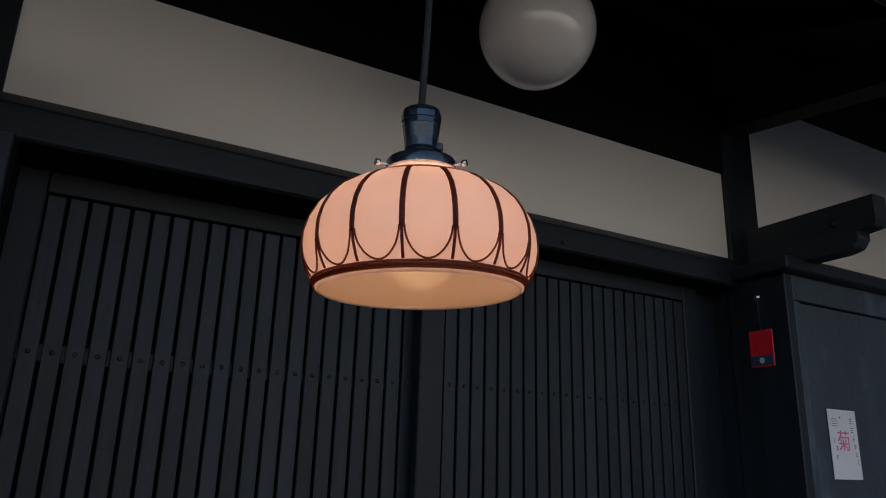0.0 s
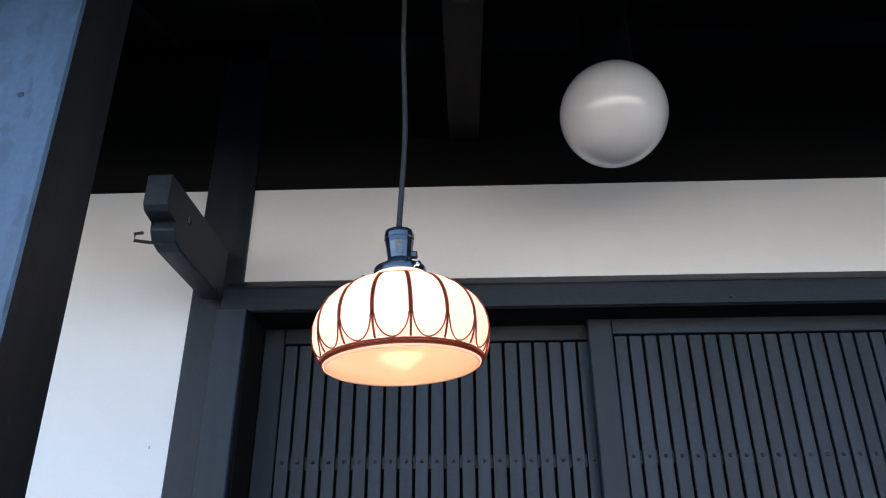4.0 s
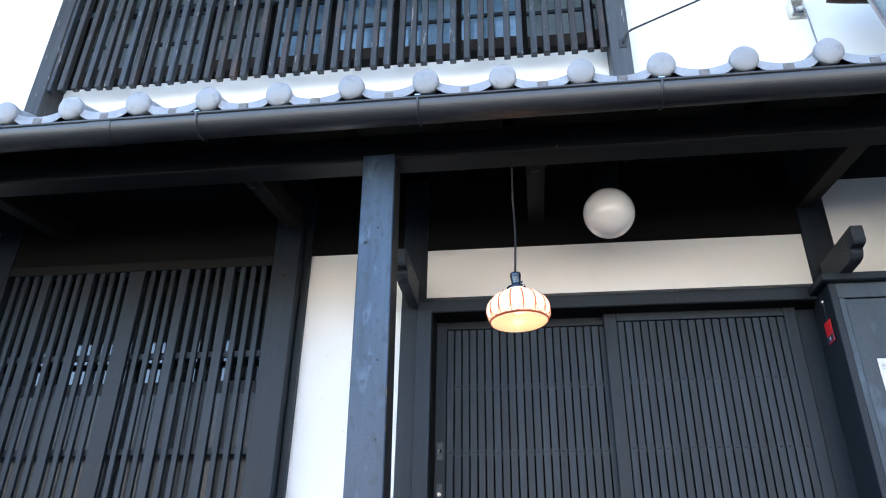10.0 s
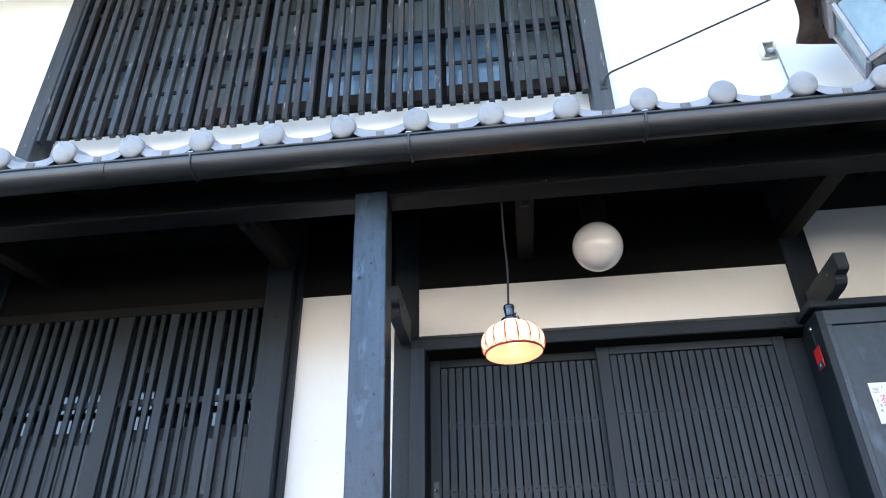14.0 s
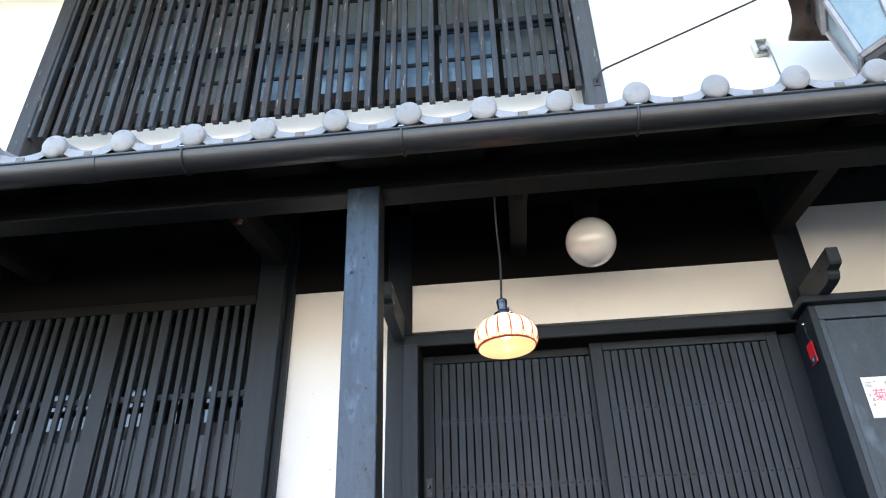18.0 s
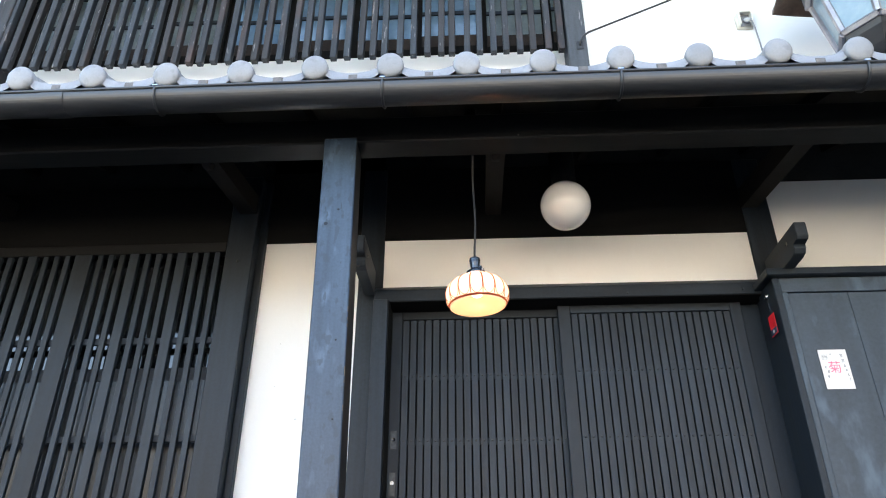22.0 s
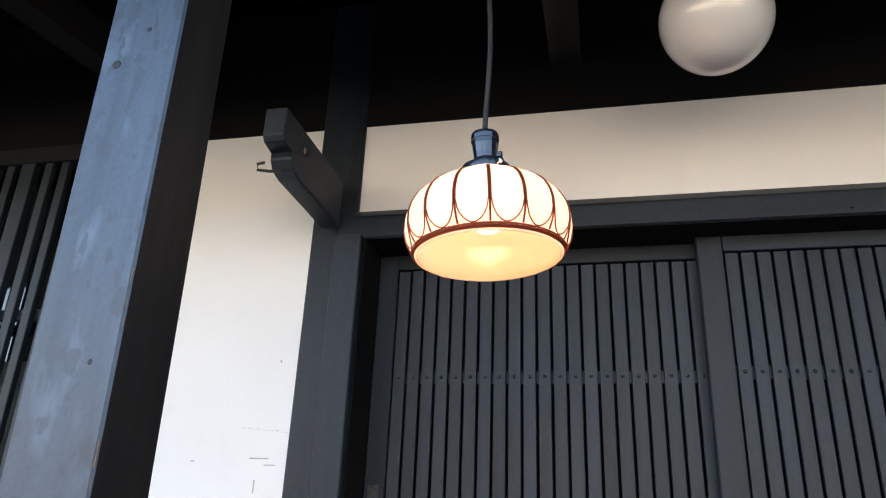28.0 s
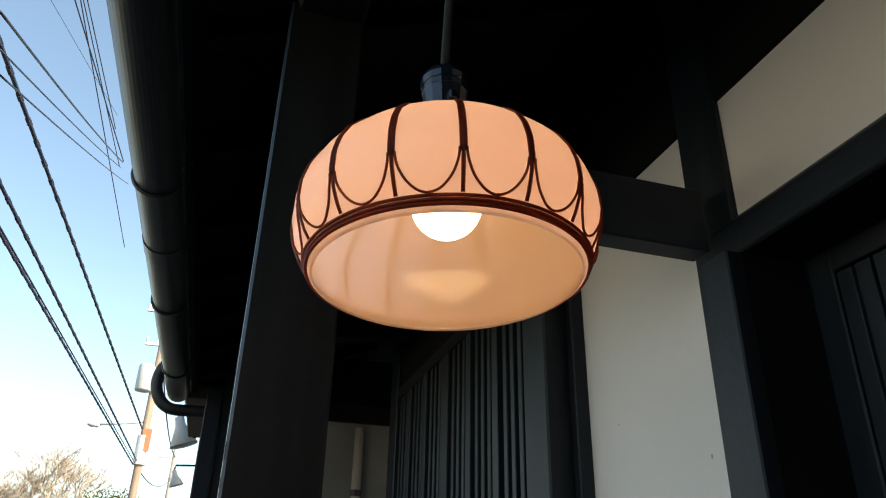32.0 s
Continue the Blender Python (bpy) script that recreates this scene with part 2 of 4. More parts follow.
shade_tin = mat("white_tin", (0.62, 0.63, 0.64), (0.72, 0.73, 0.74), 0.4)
rubber = mat("black_hose", (0.015, 0.015, 0.016), (0.03, 0.03, 0.03), 0.45)
dark_room = mat("dark_interior", (0.012, 0.013, 0.014), (0.025, 0.026, 0.028), 0.9)


def glass_dark(name, tint, rough=0.04, scale=5.0):
    m = mat(name, tint, tuple(c * 1.5 for c in tint), rough, (scale, scale, scale), 20, 0.02)
    m.node_tree.nodes["Principled BSDF"].inputs["Specular IOR Level"].default_value = 0.8
    return m


pane_dark = glass_dark("dark_window_glass", (0.010, 0.012, 0.014))
# blue base colour carries the reflected sky that the gloss alone shows weakly
pane_sky = glass_dark("sky_tinted_sash_glass", (0.12, 0.20, 0.29), 0.03)
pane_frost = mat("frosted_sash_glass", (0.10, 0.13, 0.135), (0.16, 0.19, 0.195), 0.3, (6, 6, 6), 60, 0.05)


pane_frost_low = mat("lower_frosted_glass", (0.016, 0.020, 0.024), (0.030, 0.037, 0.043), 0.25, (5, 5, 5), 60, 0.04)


def let_through(m, col, share):
    """Let some of the light from behind through, as thin cane does."""
    n, l = m.node_tree.nodes, m.node_tree.links
    tr = n.new("ShaderNodeBsdfTranslucent")
    tr.inputs[0].default_value = (*col, 1)
    mx = n.new("ShaderNodeMixShader")
    mx.inputs[0].default_value = share
    l.new(n["Principled BSDF"].outputs[0], mx.inputs[1])
    l.new(tr.outputs[0], mx.inputs[2])
    l.new(mx.outputs[0], n["Material Output"].inputs["Surface"])


let_through(rattan, (0.50, 0.17, 0.08), 0.6)


def milk_glass():
    m = mat("milk_glass_shade", (0.85, 0.715, 0.575), (0.89, 0.755, 0.615), 0.10, (5, 5, 5), 30, 0.02, coat=0.5)
    let_through(m, (1.0, 0.88, 0.905), 0.72)
    return m


milk = milk_glass()


def glow(name, col, strength):
    m = bpy.data.materials.new(name)
    m.use_nodes = True
    b = m.node_tree.nodes["Principled BSDF"]
    b.inputs["Base Color"].default_value = (*col, 1)
    b.inputs["Emission Color"].default_value = (*col, 1)
    b.inputs["Emission Strength"].default_value = strength
    return m


bulb_m = glow("lit_bulb", (1.0, 0.64, 0.35), 5.9)


# ---------------------------------------------------------------- mesh helpers
def part(name, bm, material, parent=None, label="", smooth=False):
    me = bpy.data.meshes.new(name)
    bmesh.ops.recalc_face_normals(bm, faces=bm.faces)
    bm.to_mesh(me)
    bm.free()
    me.materials.append(material)
    if smooth:
        me.shade_smooth()
    ob = new(name, me)
    if parent:
        ob.parent = parent
    if label:
        ob["label"] = label
    return ob


def piece(name, src, parent, loc):
    """Another object on the mesh of src."""
    ob = new(name, src.data)
    ob.parent = parent
    ob.location = loc
    return ob


def thing(name, label, category, group="", kind="", at=(0, 0, 0)):
    ob = new(name)
    ob.location = at
    return tagged(ob, label, category, group, kind)


def box(bm, x0, x1, y0, y1, z0, z1, bev=0.0, seg=1):
    r = bmesh.ops.create_cube(bm, size=1, matrix=Matrix.LocRotScale(((x0 + x1) / 2, (y0 + y1) / 2, (z0 + z1) / 2), None,
                                                                   (abs(x1 - x0), abs(y1 - y0), abs(z1 - z0))))
    if bev:
        es = list({e for v in r["verts"] for e in v.link_edges})
        bmesh.ops.bevel(bm, geom=es, offset=bev, segments=seg, affect="EDGES", profile=0.5)
    return bm


def cube(x0, x1, y0, y1, z0, z1, bev=0.0, seg=1):
    return box(bmesh.new(), x0, x1, y0, y1, z0, z1, bev, seg)


def lathe(bm, profile, seg=48, at=(0, 0, 0), axis="z", close=False):
    """Turn (radius, height) pairs round an axis through at."""
    rings = []
    for r, h in profile:
        ring = []
        for i in range(seg):
            a = 2 * math.pi * i / seg
            c, s = r * math.cos(a), r * math.sin(a)
            p = (c, s, h) if axis == "z" else (h, c, s) if axis == "x" else (c, h, s)
            ring.append(bm.verts.new(Vector(at) + Vector(p)))
        rings.append(ring)
    pairs = list(zip(rings, rings[1:])) + ([(rings[-1], rings[0])] if close else [])
    for a, b in pairs:
        for i in range(seg):
            bm.faces.new((a[i], a[(i + 1) % seg], b[(i + 1) % seg], b[i]))
    if not close:
        for ring in (rings[0], rings[-1]):
            if (ring[0].co - ring[seg // 2].co).length > 1e-4:
                bm.faces.new(ring)
    return bm


def tube(bm, pts, r, seg=8, closed=False, taper=None):
    """A round rod along points."""
    pts = [Vector(p) for p in pts]
    rings, ref = [], None
    n = len(pts)
    for i, p in enumerate(pts):
        a = pts[(i - 1) % n] if closed or i else pts[0]
        b = pts[(i + 1) % n] if closed or i < n - 1 else pts[-1]
        d = (b - a).normalized()
        if ref is None or abs(ref.dot(d)) > 0.95:
            ref = Vector((0, 0, 1)) if abs(d.z) < 0.9 else Vector((1, 0, 0))
        u = d.cross(ref).normalized()
        v = u.cross(d).normalized()
        ref = v
        rr = r if taper is None else r + (taper - r) * i / max(1, n - 1)
        rings.append([bm.verts.new(p + rr * (math.cos(2 * math.pi * k / seg) * u + math.sin(2 * math.pi * k / seg) * v)) for k in range(seg)])
    for a, b in list(zip(rings, rings[1:])) + ([(rings[-1], rings[0])] if closed else []):
        for k in range(seg):
            bm.faces.new((a[k], a[(k + 1) % seg], b[(k + 1) % seg], b[k]))
    if not closed:
        bm.faces.new(rings[0])
        bm.faces.new(rings[-1])
    return bm


def prism(bm, outline, lo, hi, axis="x"):
    """Extrude an outline between lo and hi along an axis; outline: (y, z) for x, (x, z) for y, (x, y) for z."""
    def p(a, b, h):
        return (h, a, b) if axis == "x" else (a, h, b) if axis == "y" else (a, b, h)
    f = [bm.verts.new(p(a, b, lo)) for a, b in outline]
    g = [bm.verts.new(p(a, b, hi)) for a, b in outline]
    bm.faces.new(f)
    bm.faces.new(g)
    for i in range(len(f)):
        j = (i + 1) % len(f)
        bm.faces.new((f[i], f[j], g[j], g[i]))
    return bm


def arc(c, r, a0, a1, n):
    return [(c[0] + r * math.cos(radians(a0 + (a1 - a0) * i / n)), c[1] + r * math.sin(radians(a0 + (a1 - a0) * i / n))) for i in range(n + 1)]


# ---------------------------------------------------------------- setting
WALL = 1.336                       # face of the lower plaster
X_END, X_FAR = 3.6, -4.4           # ends of the house front
ground = tagged(part("road", cube(-120, 60, -60, 60, -0.3, 0.0), asphalt), "grey asphalt street in front of the house", "road", kind="structure")
# never in view; sized and coloured to throw warm light onto the front
opp = tagged(part("wall_opposite", cube(-14, 14, -10.2, -9.8, 0, 4.0), stucco), "unseen stucco wall added across the street for warm bounce light", "wall", kind="structure")

wall = thing("wall_front", "white plastered ground-floor wall between black timbers", "wall", kind="structure")
part("core", cube(X_FAR, -2.50, WALL + 0.025, 1.55, 0, 3.3), dark_room, wall)
part("core", cube(-0.76, -0.15, WALL + 0.025, 1.55, 0, 3.3), dark_room, wall)
part("core", cube(-2.50, 1.75, WALL + 0.025, 1.55, 2.42, 3.3), dark_room, wall)
part("core", cube(-0.15, 1.75, WALL + 0.025, 1.55, 2.05, 2.42), dark_room, wall)
part("core", cube(1.75, X_END, WALL + 0.025, 1.55, 0, 3.3), dark_room, wall)
part("core", cube(-2.50, -0.76, WALL + 0.025, 1.55, 0, 0.35), dark_room, wall)
part("plaster_panel", cube(-0.77, -0.24, WALL, WALL + 0.024, 0.1, 2.44), plaster, wall, "white plaster strip with scuffs and hairline marks")
part("plaster_panel", cube(-0.14, 1.71, WALL, WALL + 0.024, 2.05, 2.44), plaster, wall, "white plaster frieze over the doors")
part("plaster_panel", cube(-2.95, -2.50, WALL, WALL + 0.024, 0.1, 2.60), plaster, wall)
part("plaster_panel", cube(1.80, X_END, WALL, WALL + 0.024, 1.9, 2.66), plaster, wall)

mark_m = mat("grey_scuff", (0.34, 0.34, 0.34), (0.5, 0.5, 0.49), 0.9, (40, 40, 40), 200)
strip = [o for o in wall.children if o.get("label", "").startswith("white plaster strip")][0]
rm = random.Random(4)
for k in range(26):
    u = k / 25 + rm.uniform(-0.012, 0.012)
    sx, sz = -0.39 + 0.125 * u, 1.527 - 0.010 * u + rm.uniform(-0.0022, 0.0022)
    sw, sh = rm.uniform(0.0006, 0.0028), rm.uniform(0.0006, 0.0026)
    part("scuff", cube(sx, sx + sw, WALL - 0.0006, WALL, sz, sz + sh), mark_m, strip)
for sx, sz, sw, sh in ((-0.614, 1.812, .003, .003), (-0.303, 1.693, .004, .008), (-0.506, 1.446, .010, .003), (-0.33, 1.455, .05, .003), (-0.30, 1.44, .03, .0025), (-0.335, 1.39, .003, .03), (-0.62, 1.60, .004, .003)):
    part("scuff", cube(sx - sw / 2, sx + sw / 2, WALL - 0.0006, WALL, sz - sh / 2, sz + sh / 2), mark_m, strip)
rear = tagged(part("wall_rear", cube(X_FAR, X_END, 3.9, 4.1, 0, 6.0), dark_room), "dark rear wall inside the house", "wall", kind="structure")
side = tagged(part("wall_side", cube(X_END - 0.15, X_END, 1.56, 3.9, 0, 6.0), dark_room), "dark end wall inside the house", "wall", kind="structure")
side2 = tagged(part("wall_side", cube(X_FAR, X_FAR + 0.15, 1.56, 3.9, 0, 6.0), dark_room), "dark end wall inside the house", "wall", kind="structure")
inner_floor = tagged(part("floor", cube(X_FAR, X_END, 1.56, 3.9, 0.0, 0.12), dark_room), "dark floor inside the house", "floor", kind="structure")

UP = 1.45                          # face of the upper plaster
upper = thing("wall_upper", "bright white plaster wall of the upper storey", "wall", kind="structure")
part("plaster_panel", cube(X_FAR, -2.60, UP, UP + 0.15, 2.9, 6.0), plaster, upper)
part("plaster_panel", cube(0.95, X_END, UP, UP + 0.15, 2.9, 6.0), plaster, upper)
part("plaster_panel", cube(-2.60, 0.95, UP, UP + 0.15, 2.9, 3.74), plaster, upper)
part("plaster_panel", cube(-2.60, 0.95, UP, UP + 0.15, 5.2, 6.0), plaster, upper)

# the eave: boards, rafters and fascia in black wood, sloping up to the wall
SLOPE = 0.40
Y_E = 0.318
def eave_z(y):
    return 2.49 + (y - Y_E) * SLOPE
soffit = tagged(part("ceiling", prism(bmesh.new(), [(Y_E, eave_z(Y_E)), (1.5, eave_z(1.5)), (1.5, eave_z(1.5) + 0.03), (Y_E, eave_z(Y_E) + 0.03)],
                                     X_FAR, X_END), wood_black), "black boards under the eave", "eave soffit", kind="structure")
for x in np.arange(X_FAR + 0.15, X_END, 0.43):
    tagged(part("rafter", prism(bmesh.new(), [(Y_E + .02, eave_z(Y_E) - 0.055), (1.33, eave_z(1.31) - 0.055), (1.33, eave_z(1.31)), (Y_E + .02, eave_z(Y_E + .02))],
                                x - 0.02, x + 0.02), wood_black), "black rafter under the eave boards", "rafter", "rafters of the eave")
tagged(part("fascia_board", cube(X_FAR, X_END, Y_E - 0.022, Y_E, 2.39, 2.52, 0.003), wood_black), "black fascia board behind the gutter", "fascia board", kind="structure")

# beam on the porch posts, with arms back to the wall
tagged(part("eave_beam", cube(X_FAR, X_END, 0.498, 0.615, 2.362, 2.49, 0.006), wood_beam), "long black timber beam carrying the eave", "beam", kind="structure")
tagged(part("wall_plate", cube(-0.76, 1.83, 1.328, 1.345, 2.363, 2.80, 0.002), wood_black), "black timber plate above the plaster frieze", "beam", kind="structure")
part_nail = part("nail", lathe(bmesh.new(), [(.004, 0), (.003, -.003), (.0001, -.004)], 10, (0.519, 0.498, 2.374), "y"), steel, bpy.data.objects["eave_beam"], "bright nail head", True)
for x in (-2.125, -0.83, 0.43, 1.735):
    arm = tagged(part("arm_beam", prism(bmesh.new(), [(0.61, 2.40), (1.33, 2.50), (1.33, 2.61), (0.61, 2.49)], x - 0.040, x + 0.040), wood_arm),
                 "dark brown arm beam between wall and eave beam", "beam", "arm beams of the eave")
for x in (-0.83, 0.43):
    tail = prism(bmesh.new(), [(0.625, 2.392), (0.66, 2.372), (0.70, 2.386), (0.715, 2.43), (0.65, 2.44), (0.63, 2.42)], x - 0.018, x + 0.016)
    bmesh.ops.bevel(tail, geom=list(tail.edges), offset=0.004, segments=1, affect="EDGES")
    tagged(part("wood_tail", tail, wood_brown), "broken rust-brown wooden tail under the eave arm", "wood scrap", "wooden tails of the arms")


PF = 0.487                         # street face of the porch post


def porch_post(x0, x1):
    p = thing("porch_post", "square timber post with worn stain, knots and painted-in skylight on its front", "post", "porch posts")
    sh = part("shaft", cube(x0, x1, PF, PF + 0.126, 0.10, 2.38, 0.004), wood_side_shaded, p)
    sh.data.materials.append(wood_post)            # the street face is coloured lighter and bluer, as the sky lights it
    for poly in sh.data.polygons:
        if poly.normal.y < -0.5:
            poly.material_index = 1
    part("footing_stone", cube(x0 - 0.05, x1 + 0.05, 0.446, 0.66, 0.0, 0.10, 0.012, 2), stucco, p, "rough grey footing stone")
    return p


post = porch_post(-0.272, -0.138)
for kz, kx, kr in ((1.972, -0.242, .008), (2.034, -0.196, .005), (1.494, -0.176, .004), (1.213, -0.171, .004)):
    part("knot", lathe(bmesh.new(), [(kr, 0.0), (kr * 0.8, -0.0003), (kr * 0.3, -0.0002), (0.0001, -0.0003)], 14, (kx, PF, kz), "y"), wood_v, post, "dark knot in the wood", True)
for cz, ch, cw in ((1.60, 0.022, 0.0014), (1.567, 0.012, 0.001), (1.54, 0.014, 0.0012), (1.36, 0.035, 0.0016), (1.335, 0.012, 0.001), (1.24, 0.02, 0.0014)):
    part("chip", cube(-0.138 - cw, -0.1374, PF - 0.0005, PF - 0.0005 + cw, cz, cz + ch, 0.0004), raw_wood, post, "raw chipped edge of the post")
post.matrix_basis = pose(-0.205, 0, 2.2) @ Matrix.Rotation(-0.016, 4, "Y") @ Matrix.Translation((0.205 - 0.002, 0, -2.2))

# door frame
for x0, x1, nm in ((-0.254, -0.130, "a"), (1.698, 1.832, "b")):
    tagged(part("wall_post", cube(x0, x1, 1.322, 1.44, 0.0, 2.80, 0.004), wood_v), "blue-black timber post beside the doors", "post", "wall posts")
tagged(part("door_jamb", cube(-0.165, -0.092, 1.262, 1.50, 0.0, 2.003, 0.003), wood_v), "dark door jamb with grooves", "door jamb", kind="structure")
tagged(part("door_jamb", cube(1.612, 1.70, 1.40, 1.50, 0.0, 1.996, 0.003), wood_v), "dark door jamb with grooves", "door jamb", kind="structure")
lintel = thing("lintel", "dark timber lintel over the sliding doors", "lintel", kind="structure")
rail_bm = prism(bmesh.new(), [(1.292, 2.004), (1.336, 2.004), (1.336, 2.097), (1.330, 2.097), (1.292, 2.064)], -0.165, 1.70)
bmesh.ops.bevel(rail_bm, geom=list(rail_bm.edges), offset=0.003, segments=1, affect="EDGES")
part("rail", rail_bm, wood_h, lintel)
part("track", cube(-0.092, 1.70, 1.337, 1.50, 2.012, 2.06), wood_black, lintel)
# thin black sheets put in for the shadow under the lintel and in the groove
part("underside_board", cube(-0.090, 1.70, 1.296, 1.422, 2.0005, 2.0035), wood_black, lintel, "black sheet standing in for the shade under the lintel")
part("jamb_lining", cube(-0.0915, -0.0885, 1.290, 1.420, 0.0, 2.0), wood_black, lintel, "black strip standing in for the jamb groove's shadow")
for nx, nz in ((1.055, 2.022), (1.60, 2.03)):
    part("nail", lathe(bmesh.new(), [(.005, 0), (.004, -.004), (.0001, -.005)], 10, (nx, 1.292, nz), "y"), dull_steel, lintel, "small nail head", True)


# ---------------------------------------------------------------- sliding doors
def sliding_door(name, x0, x1, y, sl, sr, slats, label):
    d = thing(name, label, "sliding door", kind="structure")
    T = 0.032
    top = 1.962
    part("stile", cube(x0, x0 + sl, y, y + T, 0.08, 2.03, 0.003), wood_v, d)
    part("stile", cube(x1 - sr, x1, y, y + T, 0.08, 2.03, 0.003), wood_v, d)
    part("top_rail", cube(x0 + sl, x1 - sr, y + 0.001, y + T, top, 2.03, 0.002), wood_h, d)
    part("bottom_rail", cube(x0 + sl, x1 - sr, y + 0.001, y + T, 0.08, 0.22, 0.002), wood_h, d)
    # backing coloured near black so the slat gaps read as deep shade
    part("backing", cube(x0 + sl, x1 - sr, y + T, y + T + 0.006, 0.22, top), wood_black, d, "board behind the slats, blackened for the shaded gaps")
    n = slats
    a, b = x0 + sl, x1 - sr
    pitch = (b - a) / n
    first = None
    for i in range(n):
        x = a + pitch * i + pitch / 2
        if first is None:
            first = part("slat", cube(-pitch / 2 + 0.0033, pitch / 2 - 0.0033, 0.004, 0.016, 0.22, top - 0.004, 0.0012), wood_slat, d)
            first.location = (x, y, 0)
        else:
            piece("slat", first, d, (x, y, 0))
    for z in (1.670, 1.362, 1.054, 0.746, 0.438):
        part("cross_bar", cube(a, b, y + 0.0165, y + T - 0.002, z - 0.015, z + 0.015), wood_slat, d)
    nail = None
    for z in (1.670, 1.362, 1.054):
        for i in range(n):
            x = a + pitch * i + pitch / 2
            if nail is None:
                nail = part("nail", lathe(bmesh.new(), [(.0048, 0), (.0040, -.002), (.0001, -.003)], 8, axis="y"), iron, d, "", True)
                nail.location = (x, y + 0.004, z)
            else:
                piece("nail", nail, d, (x, y + 0.004, z))
    return d


door1 = sliding_door("door_1", -0.09, 0.838, 1.425, 0.053, 0.06, 22, "closed dark slatted sliding door with lock plates")
door2 = sliding_door("door_2", 0.727, 1.608, 1.382, 0.060, 0.055, 21, "closed dark slatted sliding door")
lock = part("lock_plate", cube(-0.078, -0.050, 1.4215, 1.425, 1.325, 1.408, 0.001), dull_steel, door1, "worn steel lock plate")
part("keyhole", lathe(bmesh.new(), [(.009, 0), (.008, -.004), (.0001, -.003)], 16, (-0.064, 1.4215, 1.368), "y"), bakelite, lock)
pull = part("pull_plate", cube(-0.078, -0.050, 1.4215, 1.425, 1.12, 1.222, 0.001), dull_steel, door1, "worn steel pull plate")
part("cylinder", lathe(bmesh.new(), [(.009, 0), (.009, -.006), (.0001, -.006)], 16, (-0.064, 1.4215, 1.175), "y"), steel, pull)


# ---------------------------------------------------------------- bracket arms beside the lintel
def bracket(x, mirror):
    b = thing("bracket_arm", "black timber bracket arm with stepped nose and peg hole", "bracket", "bracket arms by the door")
    y1 = 1.29
    prof = [(y1, 2.175), (0.919, 2.175), (0.919, 2.108), (0.930, 2.094), (0.975, 2.094), (0.968, 2.074), (0.985, 2.052), (1.02, 2.045), (y1, 2.045)]
    bm = prism(bmesh.new(), prof, x - 0.026, x + 0.026)
    bmesh.ops.bevel(bm, geom=list(bm.edges), offset=0.003, segments=1, affect="EDGES")
    part("arm", bm, wood_y, b)
    s = 1 if not mirror else -1
    part("peg_hole", lathe(bmesh.new(), [(0.011, 0), (0.010, 0.001 * s), (0.0001, -0.002 * s)], 16, (x + 0.0262 * s, 1.03, 2.125), "x"), bakelite, b)
    return b


lb = bracket(-0.189, False)
rb = bracket(1.754, True)
lb.location.z = -0.010
bm = bmesh.new()
tube(bm, [(-0.19, 0.985, 2.052), (-0.215, 0.975, 2.048), (-0.240, 0.965, 2.048), (-0.242, 0.965, 2.063), (-0.225, 0.965, 2.065)], 0.0035, 6)
part("hook", bm, iron, lb, "small bent iron hook")


# ---------------------------------------------------------------- lattice window on the ground floor
def lattice_window():
    w = thing("window_1", "black timber lattice window with narrow and wide slats", "lattice window", kind="structure")
    yf = 1.238
    part("frame_post", cube(-0.918, -0.778, yf - 0.002, 1.40, 0.0, 2.72, 0.005), wood_v, w)
    part("cover_strip", cube(-0.778, -0.746, 1.300, 1.40, 0.0, 2.72, 0.003), wood_v, w)
    part("frame_post", cube(-2.52, -2.385, yf - 0.002, 1.40, 0.0, 2.72, 0.005), wood_v, w)
    part("head_beam", cube(-2.385, -0.918, yf + 0.012, 1.40, 2.325, 2.66, 0.004), wood_black, w)
    part("head_rail", cube(-2.385, -0.918, yf, 1.30, 2.272, 2.325, 0.003), wood_beam, w)
    part("sill", cube(-2.385, -0.918, yf - 0.01, 1.40, 0.30, 0.40, 0.004), wood_h, w)
    for z in (1.812, 1.348, 0.884):
        part("cross_bar", cube(-2.385, -0.918, yf + 0.026, yf + 0.042, z - 0.016, z + 0.016, 0.002), wood_h, w)
    gap, nar, wid, stile = 0.0295, 0.0265, 0.0465, 0.086
    meshes = {}
    x = -0.918
    k = 0
    while k < 23:
        x -= gap
        k += 1
        kind = "stile" if k % 12 == 0 else "wide" if k % 4 == 0 else "slim"
        wd = {"stile": stile, "wide": wid, "slim": nar}[kind]
        nm = "stile" if kind == "stile" else "slat"
        if kind not in meshes:
            dy = 0.006 if kind == "slim" else 0.0
            meshes[kind] = part(nm, cube(-wd / 2, wd / 2, dy, 0.026, 0.40, 2.272, 0.002), wood_v if kind == "stile" else wood_slat, w)
            meshes[kind].location = (x - wd / 2, yf, 0)
        else:
            piece(nm, meshes[kind], w, (x - wd / 2, yf, 0))
        x -= wd
    # glazed sashes behind
    for i in range(2):
        a = -0.918 - 0.73 * (i + 1)
        s = part("sash", cube(a, a + 0.04, 1.335, 1.36, 0.40, 2.32), wood_v, w)
        part("pane", cube(a + 0.04, a + 0.73, 1.345, 1.350, 0.40, 2.32), pane_dark, s, "dark reflecting window pane")
        part("glazing_bar", cube(a + 0.04, a + 0.73, 1.335, 1.345, 1.64, 1.70), wood_h, s)
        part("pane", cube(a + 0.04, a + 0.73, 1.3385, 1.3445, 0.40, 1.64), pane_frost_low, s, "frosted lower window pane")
    return w


lattice_window()
